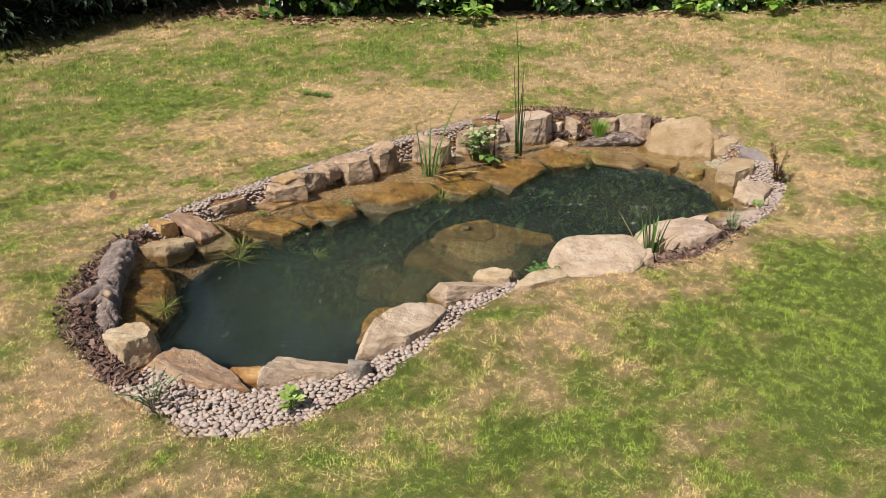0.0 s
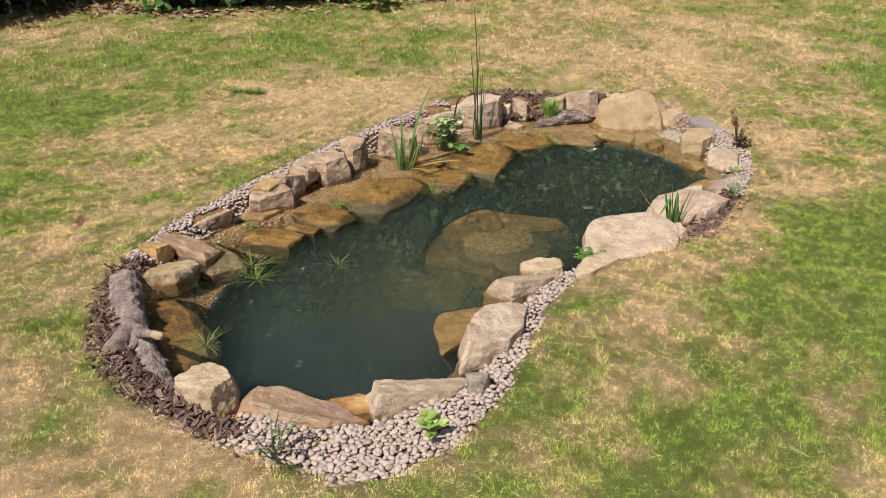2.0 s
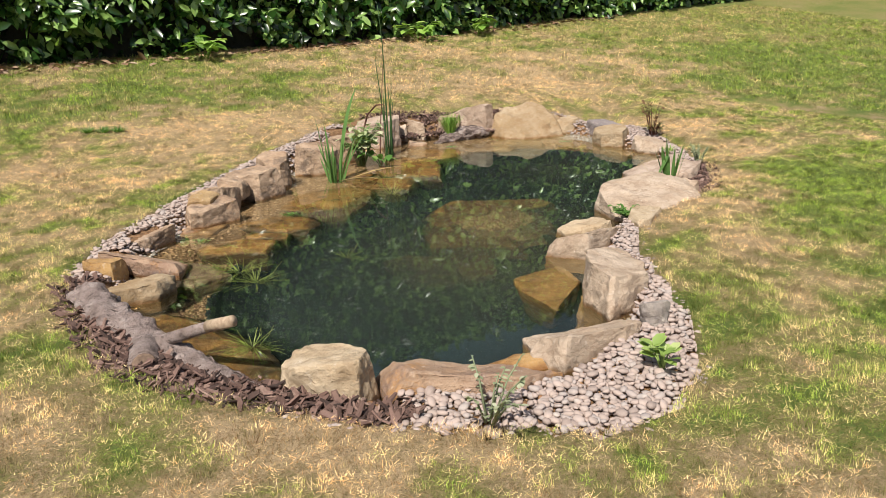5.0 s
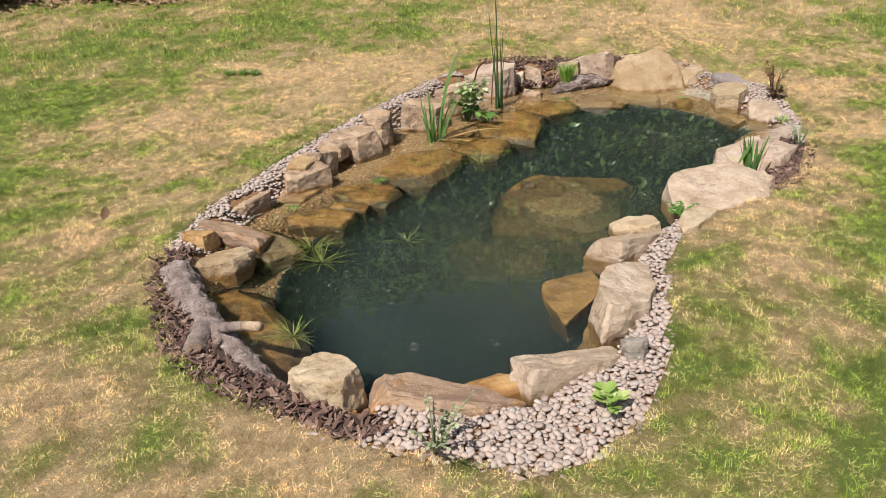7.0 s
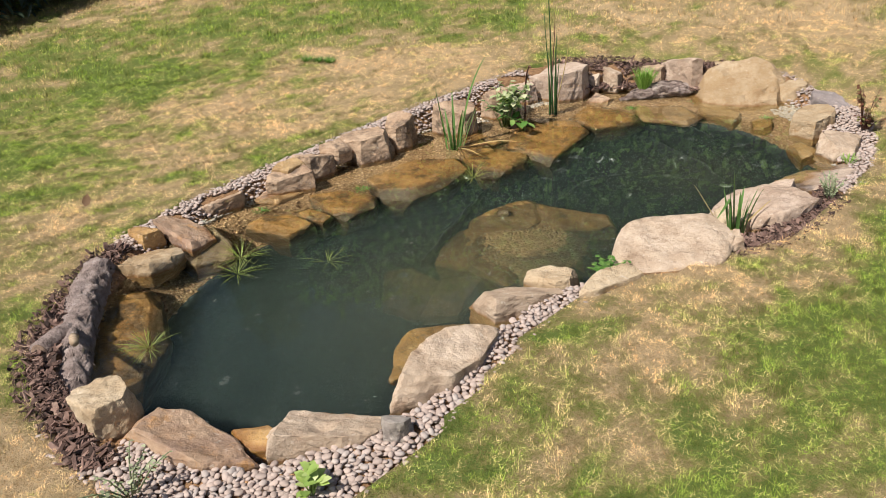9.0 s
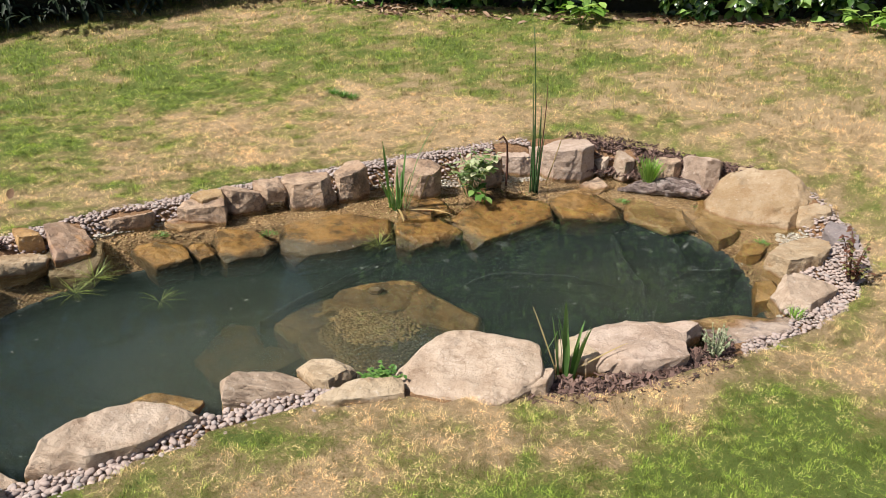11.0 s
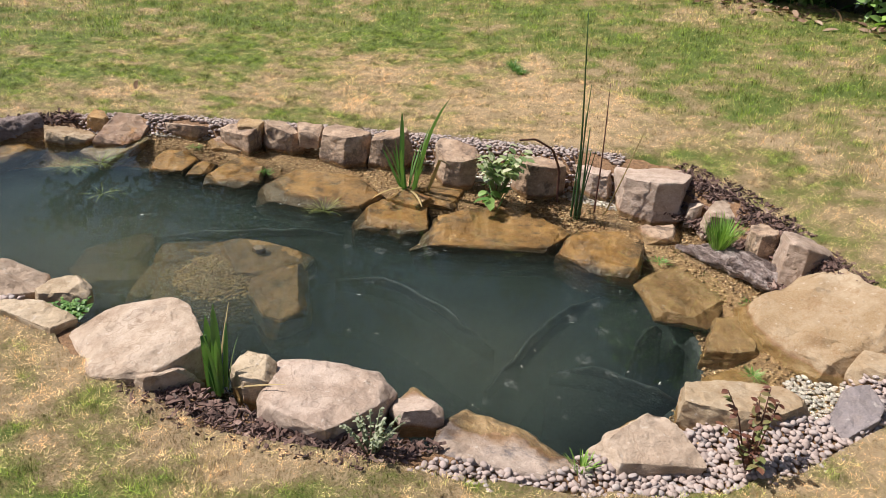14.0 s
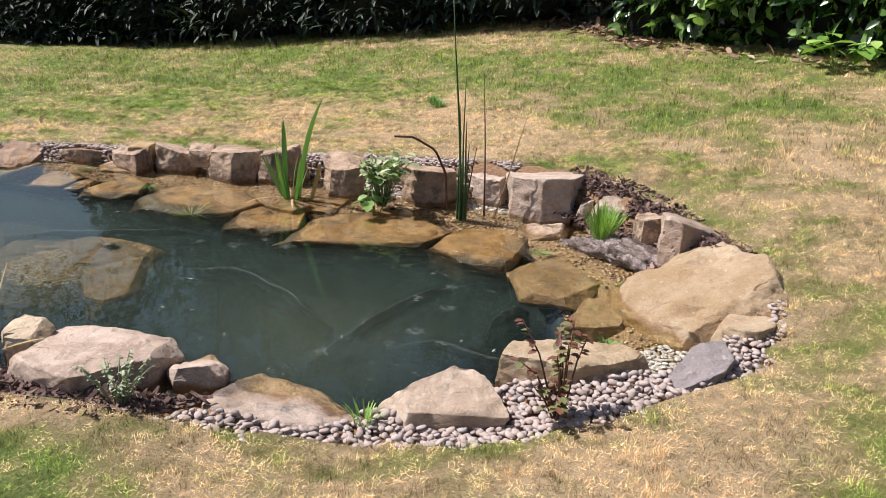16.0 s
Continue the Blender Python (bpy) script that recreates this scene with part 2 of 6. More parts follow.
CREEPER = foliage("creeper_green", (0.06, 0.16, 0.03), (0.12, 0.26, 0.05), (0.24, 0.38, 0.10), 0.45)
VARIEGATED = foliage("variegated_leaf", (0.07, 0.15, 0.045), (0.28, 0.36, 0.15), (0.60, 0.60, 0.40), 0.5)
REDDISH = foliage("bronze_leaf", (0.13, 0.045, 0.03), (0.22, 0.10, 0.06), (0.20, 0.22, 0.08), 0.5)
GREYLEAF = foliage("grey_green_leaf", (0.18, 0.22, 0.12), (0.32, 0.36, 0.22), (0.46, 0.48, 0.34), 0.6)
STRAW = foliage("dry_leaf", (0.30, 0.22, 0.10), (0.48, 0.36, 0.17), (0.62, 0.52, 0.25), 0.6)
DARKSTEM = mottled("dark_stem", ((0.3, (0.07, 0.03, 0.022)), (0.7, (0.18, 0.075, 0.05))), 30, 0.6)
TRUNK = mottled("tree_bark", ((0.3, (0.07, 0.05, 0.035)), (0.7, (0.17, 0.13, 0.10))), 12, 0.9, ((20, 0.02),))
LITTER = mottled("dead_leaf", ((0.15, (0.10, 0.05, 0.03)), (0.5, (0.24, 0.14, 0.08)), (0.85, (0.42, 0.31, 0.22))), 20, 0.8, (), island=0.32)


def scum_material():
    n = Nodes("thin_pond_scum")
    n.set((0.30, 0.33, 0.30), 0.7)
    clear, both = n.add("BsdfTransparent"), n.add("MixShader")
    n.link(n.span(n.noise(60, 5, 0.7, True), 0.45, 0.75, 0.0, 0.45), both.inputs[0])
    n.link(clear.outputs[0], both.inputs[1])
    n.link(n.bsdf.outputs[0], both.inputs[2])
    n.link(both.outputs[0], n.out.inputs["Surface"])
    return n.mat


SCUM = scum_material()
SPECK = mottled("floating_speck", ((0.3, (0.16, 0.17, 0.14)), (0.8, (0.50, 0.50, 0.45))), 30, 0.6, (), island=0.3)


def water_material():
    n = Nodes("pond_water")
    n.tree.nodes.remove(n.bsdf)
    glass = n.add("BsdfGlass", Roughness=0.0, IOR=1.333, Color=(0.86, 0.95, 0.90, 1))
    b = n.add("Bump", Strength=0.12, Distance=0.003)
    n.link(n.noise(4.5, 3, 0.5, True), b.inputs["Height"])
    n.link(b.outputs[0], glass.inputs["Normal"])
    n.link(glass.outputs[0], n.out.inputs["Surface"])
    return n.mat


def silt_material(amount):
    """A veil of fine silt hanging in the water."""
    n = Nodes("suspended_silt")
    pale_share = n.add("Attribute")
    pale_share.attribute_name = "pale_share"
    n.set(n.mix(pale_share.outputs["Fac"], (0.034, 0.045, 0.041), (0.078, 0.081, 0.058)), 1.0, **{"Specular IOR Level": 0.0})
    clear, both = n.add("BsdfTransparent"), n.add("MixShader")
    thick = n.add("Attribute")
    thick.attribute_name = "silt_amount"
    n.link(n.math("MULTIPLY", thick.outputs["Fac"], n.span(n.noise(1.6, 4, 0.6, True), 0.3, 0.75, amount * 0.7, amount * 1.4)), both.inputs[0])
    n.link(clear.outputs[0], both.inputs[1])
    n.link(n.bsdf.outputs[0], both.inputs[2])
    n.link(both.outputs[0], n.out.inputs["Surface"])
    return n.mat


WATER = water_material()


# ---- small building helpers ----
def mesh_of(name, bm, material, smooth=True):
    me = bpy.data.meshes.new(name)
    bm.to_mesh(me)
    bm.free()
    if smooth:
        me.polygons.foreach_set("use_smooth", [True] * len(me.polygons))
    me.materials.append(material)
    return me


def part(name, bm, material, parent=None, label="", smooth=True):
    ob = new(name, mesh_of(name, bm, material, smooth))
    if parent:
        ob.parent = parent
        ob.matrix_parent_inverse = parent.matrix_basis.inverted()
    return tagged(ob, label)


def base(name, x, y, z, label, category, group="", kind=""):
    """An Empty at the foot of a thing that has parts."""
    ob = new(name)
    ob.empty_display_size = 0.05
    ob.location = (x, y, z)
    return tagged(ob, label, category, group, kind)


def raw_mesh(name, verts, faces, material, smooth=False):
    """A mesh from arrays; all faces have the same number of corners."""
    verts, faces = np.asarray(verts, np.float32), np.asarray(faces, np.int32)
    me = bpy.data.meshes.new(name)
    me.vertices.add(len(verts))
    me.vertices.foreach_set("co", verts.ravel())
    me.loops.add(faces.size)
    me.loops.foreach_set("vertex_index", faces.ravel())
    me.polygons.add(len(faces))
    me.polygons.foreach_set("loop_start", np.arange(0, faces.size, faces.shape[1], dtype=np.int32))
    me.polygons.foreach_set("use_smooth", [smooth] * len(faces))
    me.update(calc_edges=True)
    me.validate()
    me.materials.append(material)
    return me


def soft_step(a, b, v):
    t = np.clip((v - a) / (b - a), 0, 1)
    return t * t * (3 - 2 * t)


def value_noise(x, y, seed=0):
    """Smooth noise in 0..1 on arrays."""
    xi, yi = np.floor(x).astype(np.int64), np.floor(y).astype(np.int64)
    u, v = x - xi, y - yi
    u, v = u * u * (3 - 2 * u), v * v * (3 - 2 * v)

    def lattice(i, j):
        h = (i * 374761393 + j * 668265263 + seed * 974711) & 0xFFFFFFFF
        h = ((h ^ (h >> 13)) * 1274126177) & 0xFFFFFFFF
        return ((h ^ (h >> 16)) & 0xFFFF) / 65535.0

    top = lattice(xi, yi) * (1 - u) + lattice(xi + 1, yi) * u
    low = lattice(xi, yi + 1) * (1 - u) + lattice(xi + 1, yi + 1) * u
    return top * (1 - v) + low * v


def cloud(x, y, scale, seed=0, octaves=4):
    out, amp, total = 0, 1.0, 0
    for k in range(octaves):
        out, total = out + amp * value_noise(x * scale * 2**k, y * scale * 2**k, seed + k), total + amp
        amp *= 0.55
    return out / total


# ---- the plan ----
RIM = [(-1.53, 3.45), (-1.52, 3.66), (-1.38, 4.02), (-1.18, 4.27), (-0.95, 4.58), (-0.55, 5.05), (-0.10, 5.42), (0.42, 5.80), (0.80, 5.90), (1.18, 5.88), (1.55, 5.74),
       (1.97, 5.52), (2.15, 5.20), (2.17, 4.92), (2.14, 4.63), (1.94, 4.22), (1.60, 3.80), (1.23, 3.42), (0.90, 3.26), (0.35, 3.03), (0.20, 2.88), (0.05, 2.69), (-0.13, 2.39),
       (-0.30, 2.17), (-0.48, 2.07), (-0.66, 1.99), (-0.78, 2.05), (-0.95, 2.17), (-1.20, 2.36), (-1.33, 2.55), (-1.47, 2.74), (-1.54, 3.00)]
DEEP = [(-1.12, 3.58), (-0.92, 3.86), (-0.68, 4.04), (-0.38, 4.28), (-0.12, 4.42), (0.12, 4.56), (0.34, 4.74), (0.52, 4.96), (0.76, 5.14), (1.06, 5.24), (1.38, 5.20), (1.57, 5.04),
        (1.66, 4.80), (1.72, 4.50), (1.74, 4.25), (1.45, 4.0), (1.15, 3.78), (0.75, 3.5), (0.30, 3.18), (0.0, 2.95), (-0.22, 2.62), (-0.42, 2.38), (-0.65, 2.36), (-0.98, 2.5), (-1.20, 2.70), (-1.22, 3.10)]


def rounded(points, times=2):
    """A closed line with its corners cut, Chaikin's way."""
    p = np.array(points)
    for _ in range(times):
        q = np.roll(p, -1, 0)
        p = np.stack([0.75 * p + 0.25 * q, 0.25 * p + 0.75 * q], 1).reshape(-1, 2)
    return p


RIM_LINE, DEEP_LINE = rounded(RIM), rounded(DEEP)


def inside(line, x, y):
    """Signed distance to a closed line, positive inside it."""
    x, y = np.atleast_1d(np.asarray(x, float)), np.atleast_1d(np.asarray(y, float))
    far, within = np.full(x.shape, 1e9), np.zeros(x.shape, bool)
    for (ax, ay), (bx, by) in zip(line, np.roll(line, -1, 0)):
        dx, dy = bx - ax, by - ay
        k = np.clip(((x - ax) * dx + (y - ay) * dy) / (dx * dx + dy * dy + 1e-12), 0, 1)
        far = np.minimum(far, (x - ax - k * dx) ** 2 + (y - ay - k * dy) ** 2)
        if ay != by:
            within ^= ((ay > y) != (by > y)) & (x < ax + (y - ay) * dx / dy)
    return np.sqrt(far) * np.where(within, 1, -1)


def swell(d, w):
    return w * np.log1p(np.exp(np.clip(d / w, -30, 30)))


# where the turf dips towards the pond: x, y, reach along each, depth
DIPS = ((-0.85, 2.2, 0.65, 0.45, 0.03), (1.78, 4.08, 0.34, 0.32, 0.04), (1.96, 4.48, 0.2, 0.26, 0.045), (1.22, 3.5, 0.3, 0.2, 0.025), (1.25, 5.80, 0.5, 0.16, 0.05), (2.1, 5.22, 0.28, 0.34, 0.06))


def lawn_height(x, y):
    x, y = np.asarray(x, float), np.asarray(y, float)
    rise = 0.06 + 0.13 * np.minimum(swell(y + 0.1 * x - 5.0, 0.3), 6.0) + 0.03 * np.minimum(swell(x - 2.5, 0.5), 12.0)
    for px, py, rx, ry, deep in DIPS:
        rise = rise - deep * np.exp(-(((x - px) / rx) ** 2 + ((y - py) / ry) ** 2))
    return rise + 0.02 * (cloud(x + 50, y + 50, 0.9, 5, 3) - 0.5)


def bed_height(x, y):
    """The dug bed: a bank at the rim, a shelf under shallow water, and the deep."""
    r, d = inside(RIM_LINE, x, y), inside(DEEP_LINE, x, y)
    x, y = np.asarray(x, float), np.asarray(y, float)
    bank = lawn_height(x, y) - 0.014
    wide = 0.09 + 0.15 * np.exp(-(((x + 0.65) / 0.42) ** 4 + ((y - 2.15) / 0.3) ** 4)) + 0.17 * np.exp(-(((x - 2.05) / 0.3) ** 4 + ((y - 4.55) / 0.32) ** 4))
    shelf = -0.05 - 0.15 * soft_step(-0.24, -0.05, d) + 0.03 * (cloud(np.asarray(x) + 9, np.asarray(y) + 9, 5, 3, 3) - 0.5)
    z = bank + (shelf - bank) * soft_step(wide, wide + 0.12, r)
    z = np.where(d > 0, np.minimum(z, shelf) - 0.46 * soft_step(0.0, 0.14, d), z)
    return z


# greener and drier places of the lawn: x, y, size, how much drier
PATCHES = ((1.1, 2.45, 0.5, -0.42), (1.9, 3.1, 0.42, -0.38), (1.5, 2.1, 0.6, -0.30), (0.5, 2.1, 0.35, -0.30), (0.14, 2.66, 0.13, -0.32), (-0.05, 1.9, 0.3, -0.25), (-2.35, 4.65, 0.32, -0.35),
           (-1.75, 4.25, 0.25, -0.22), (-1.9, 6.1, 0.35, -0.25), (-0.95, 6.1, 0.13, -0.42), (-0.4, 7.7, 0.8, -0.30), (0.3, 7.3, 0.7, -0.25), (-1.6, 7.4, 0.7, -0.22), (2.05, 7.35, 0.2, -0.3),
           (-4.2, 4.6, 1.3, -0.40), (-3.0, 5.9, 0.9, -0.28), (-2.4, 3.2, 0.4, -0.25), (4.6, 5.2, 1.3, -0.38), (7.0, 6.0, 2.5, -0.35), (-1.56, 2.5, 0.12, -0.45), (-0.9, 1.88, 0.25, -0.22), (-1.66, 3.15, 0.1, -0.3),
           (1.3, 6.25, 0.7, 0.16), (2.3, 5.9, 0.6, 0.12), (-1.8, 5.0, 0.45, 0.14), (-0.6, 5.8, 0.4, 0.12), (0.8, 2.95, 0.25, 0.32), (1.2, 3.2, 0.2, 0.3), (1.55, 3.55, 0.22, 0.28), (1.95, 4.0, 0.25, 0.25), (2.35, 4.7, 0.25, 0.2), (0.3, 2.42, 0.2, 0.2), (-1.3, 2.1, 0.3, 0.22), (2.3, 6.9, 0.5, 0.14), (-1.95, 2.75, 0.22, 0.35), (-1.7, 2.2, 0.25, 0.28), (0.15, 2.25, 0.14, 0.25), (1.14, 2.89, 0.16, -0.35), (1.61, 3.15, 0.22, -0.4), (1.73, 3.38, 0.2, -0.4), (1.31, 3.0, 0.14, -0.25), (1.3, 3.38, 0.13, 0.25), (1.43, 3.48, 0.12, 0.25), (2.7, 6.25, 0.8, 0.12), (1.4, 7.0, 0.6, 0.08))


def dryness(x, y):
    x, y = np.asarray(x, float), np.asarray(y, float)
    d = 0.66 + 0.75 * (cloud(x + 20, y + 20, 1.3, 1) - 0.5) + 1.15 * (cloud(x + 40, y + 40, 5.0, 2) - 0.5) + 0.9 * (cloud(x + 60, y + 60, 15.0, 3, 2) - 0.5) + 0.4 * (value_noise(x * 45.0 + 900, y * 45.0 + 900, 6) - 0.5)
    for px, py, size, amount in PATCHES:
        d = d + amount * np.exp(-((x - px) ** 2 + (y - py) ** 2) / (2 * size * size))
    return np.clip(d, 0.02, 0.98)


# ---- ground: one sheet to the horizon ----
def graded(lo, hi, step, reach):
    core = np.arange(lo, hi + step / 2, step)
    out, gap = [], step
    while sum(out) < reach:
        gap *= 1.25
        out.append(gap)
    tail = np.cumsum(out)
    return np.r_[lo - tail[::-1], core, hi + tail]


def sheet(name, xs, ys, height, material, keep=None, smooth=True):
    gx, gy = np.meshgrid(xs, ys)
    x, y = gx.ravel(), gy.ravel()
    z = height(x, y)
    nx, ny = len(xs), len(ys)
    i = (np.arange(ny - 1)[:, None] * nx + np.arange(nx - 1)[None]).ravel()
    faces = np.stack([i, i + 1, i + nx + 1, i + nx], 1)
    if keep is not None:
        mid = np.stack([x[faces].mean(1), y[faces].mean(1)])
        faces = faces[keep(*mid)]
        used = np.unique(faces)
        back = np.zeros(len(x), int)
        back[used] = np.arange(len(used))
        faces, x, y, z = back[faces], x[used], y[used], z[used]
    return raw_mesh(name, np.stack([x, y, z], 1), faces, material, smooth), x, y


def ground_height(x, y):
    near = (np.abs(x - 0.3) < 2.4) & (np.abs(y - 4) < 2.4)
    z = lawn_height(x, y)
    z[near] -= 1.2 * soft_step(0.03, 0.12, inside(RIM_LINE, x[near], y[near]))
    return z


me, gx, gy = sheet("ground", graded(-5.0, 6.0, 0.06, 400), graded(-0.5, 9.6, 0.06, 400), ground_height, LAWN)
far_off = np.hypot(gx - 0.5, gy - 4.2) + 3.0 * (cloud(gx + 70, gy + 70, 0.45, 17, 3) - 0.5)
even = soft_step(4.6, 7.6, far_off)
me.attributes.new("dryness", "FLOAT", "POINT").data.foreach_set("value", (dryness(gx, gy) * (1 - even) + 0.35 * even).astype(np.float32))
tagged(new("ground", me), "sun-dried mown lawn, straw-coloured with green patches", "lawn", kind="structure")

me, _, _ = sheet("pond_bank", np.arange(-1.7, 2.35, 0.022), np.arange(1.9, 6.1, 0.022), bed_height, BED, lambda x, y: (inside(RIM_LINE, x, y) > 0.0) & (inside(DEEP_LINE, x, y) < 0.03))
tagged(new("pond_bank", me), "gritty brown bank and shallow gravel shelf of the pond", "pond bank", kind="structure")


def liner_height(x, y):
    folds = 0.05 * np.abs(cloud(x + 3, y * 0.6 + 7, 1.6, 11, 3) - 0.5) + 0.02 * cloud(x, y, 7, 4, 2)
    d = inside(DEEP_LINE, x, y)
    return bed_height(x, y) + 0.006 - 0.06 * soft_step(0.01, -0.06, d) + folds * soft_step(0.05, 0.3, d)


me, _, _ = sheet("pond_liner", np.arange(-1.7, 2.35, 0.022), np.arange(1.9, 6.1, 0.022), liner_height, LINER, lambda x, y: inside(DEEP_LINE, x, y) > -0.06)
pond_liner = tagged(new("pond_liner", me), "dark silted rubber liner of the deep pond", "pond liner", kind="structure")


def liner_fold(line, crest, seed):
    """A pleat where the liner is gathered: a thin dark ridge that sinks away at both ends."""
    rnd = random.Random(seed)
    bm, rows = bmesh.new(), []
    pts = [Vector(p) for p in line]
    path = [a.lerp(b, k / 8) for a, b in zip(pts, pts[1:]) for k in range(8)] + [pts[-1]]
    for k, p in enumerate(path):
        ahead = path[min(k + 1, len(path) - 1)] - path[max(k - 1, 0)]
        side = Vector((-ahead.y, ahead.x)).normalized()
        p = p + side * 0.012 * noise.noise(Vector((k * 0.35, seed, 0.5)))
        share = k / (len(path) - 1)
        sink = 0.09 * (1 - min(1.0, 4 * share, 4 * (1 - share)))
        foot = float(liner_height(np.array([p.x]), np.array([p.y]))[0])
        top, half = crest - sink, 0.006 + 0.004 * rnd.random()
        low = min(foot, top - 0.05) - 0.01
        rows.append([bm.verts.new((*(p + side * w), z)) for w, z in ((-0.03, low), (-half, top - 0.012), (-0.3 * half, top), (0.4 * half, top), (half, top - 0.012), (0.03, low))])
    for a, b in zip(rows, rows[1:]):
        for k in range(5):
            bm.faces.new((a[k], a[k + 1], b[k + 1], b[k]))
    part("fold", bm, LINER, pond_liner)


liner_fold([(1.01, 5.05), (1.06, 4.86), (1.10, 4.70), (1.20, 4.50), (1.26, 4.32)], -0.125, 1)
liner_fold([(0.42, 4.19), (0.56, 4.33), (0.74, 4.39), (0.92, 4.42), (1.10, 4.46)], -0.115, 2)
liner_fold([(1.30, 4.56), (1.42, 4.69), (1.55, 4.75), (1.66, 4.84)], -0.122, 3)
liner_fold([(1.30, 5.10), (1.32, 4.98), (1.38, 4.87)], -0.125, 4)
liner_fold([(-0.22, 3.66), (-0.08, 3.92), (0.02, 4.16), (0.10, 4.38)], -0.115, 5)


def flat(z):
    return lambda x, y: np.full(len(x), z)


me, _, _ = sheet("water", np.arange(-1.7, 2.35, 0.05), np.arange(1.9, 6.1, 0.05), flat(0.0), WATER, lambda x, y: inside(RIM_LINE, x, y) > 0.14)
water = tagged(new("water", me), "calm greenish pond water mirroring the hedge", "water", kind="structure")
water.visible_shadow = False
# translucent sheets stand in for murky water; silt is paler in two round patches
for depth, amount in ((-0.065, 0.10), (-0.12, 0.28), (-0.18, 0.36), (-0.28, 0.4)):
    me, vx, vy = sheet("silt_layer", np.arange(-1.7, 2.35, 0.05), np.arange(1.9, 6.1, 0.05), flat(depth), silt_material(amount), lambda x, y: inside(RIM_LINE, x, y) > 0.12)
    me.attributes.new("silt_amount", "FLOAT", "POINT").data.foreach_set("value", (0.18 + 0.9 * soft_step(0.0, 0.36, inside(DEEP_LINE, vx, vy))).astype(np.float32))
    me.attributes.new("pale_share", "FLOAT", "POINT").data.foreach_set("value", np.clip((1.2 * np.exp(-((vx - 0.08) ** 2 / 0.34 + (vy - 3.28) ** 2 / 0.30)) + 0.6 * np.exp(-((vx - 1.15) ** 2 / 0.16 + (vy - 4.38) ** 2 / 0.12))) * (0.6 + 0.8 * cloud(vx + 11, vy + 11, 2.5, 21, 3)), 0, 1).astype(np.float32))
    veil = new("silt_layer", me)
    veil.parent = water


# ---- stones ----
STONE_PLAN = []


def crisp_skin(bm, rnd, size, fine, rough, layered, hollow=None):
    """Subdivides a faceted body and gives it the chiselled, bedded skin of split sandstone."""
    bmesh.ops.triangulate(bm, faces=bm.faces)
    for _ in range(7):
        edges = [e for e in bm.edges if e.calc_length() > fine]
        if not edges or len(bm.verts) > 5200:
            break
        bmesh.ops.subdivide_edges(bm, edges=edges, cuts=1)
        bmesh.ops.triangulate(bm, faces=[f for f in bm.faces if len(f.verts) > 3])
    bmesh.ops.recalc_face_normals(bm, faces=bm.faces)
    bm.normal_update()
    away = Vector((rnd.uniform(0, 50), rnd.uniform(0, 50), rnd.uniform(0, 50)))
    rate = 1.5 / size
    for v in bm.verts:
        p = v.co + away
        wide = p * rate + 0.35 * noise.noise_vector(p * 6)
        reach, cells = noise.voronoi(wide)
        fade = min(1.0, 5 * (reach[1] - reach[0]))
        push = 0.04 * size * fade * (noise.cell_vector(cells[0] * 7.3) - Vector((0.5, 0.5, 0.5))).dot(wide - cells[0])
        small = p * (3.1 * rate) + 0.25 * noise.noise_vector(p * 14)
        reach, cells = noise.voronoi(small)
        fade = min(1.0, 5 * (reach[1] - reach[0]))
        push += rough * 0.021 * size * fade * (noise.cell_vector(cells[0] * 5.1) - Vector((0.5, 0.5, 0.5))).dot(small - cells[0])
        push += rough * (0.016 * size * noise.fractal(p * (2.2 / size + 3), 0.9, 2.0, 3) + 0.0052 * noise.fractal(p * 18, 0.9, 2.0, 3) + 0.0018 * noise.fractal(p * 60, 0.8, 2.0, 2))
        bed = noise.noise(Vector((p.x * 2, p.y * 2, p.z * 26 + p.x * 3)))
        push -= layered * 0.006 * max(0.0, bed - 0.12) * (1.0 - abs(v.normal.z))
        crack = abs(noise.noise(Vector((p.x * 3.4, p.y * 3.4, p.z * 5))))
        push -= 0.005 * max(0.0, 1 - crack / 0.03) * max(0.0, noise.noise(p * 2.3) - 0.05) * 2
        v.co += v.normal * push
        if hollow:
            far = math.hypot(v.co.x - hollow[0], v.co.y - hollow[1]) / hollow[2]
            if far < 1 and v.normal.z > 0.3:
                v.co.z -= 0.022 * (1 - far * far) ** 2


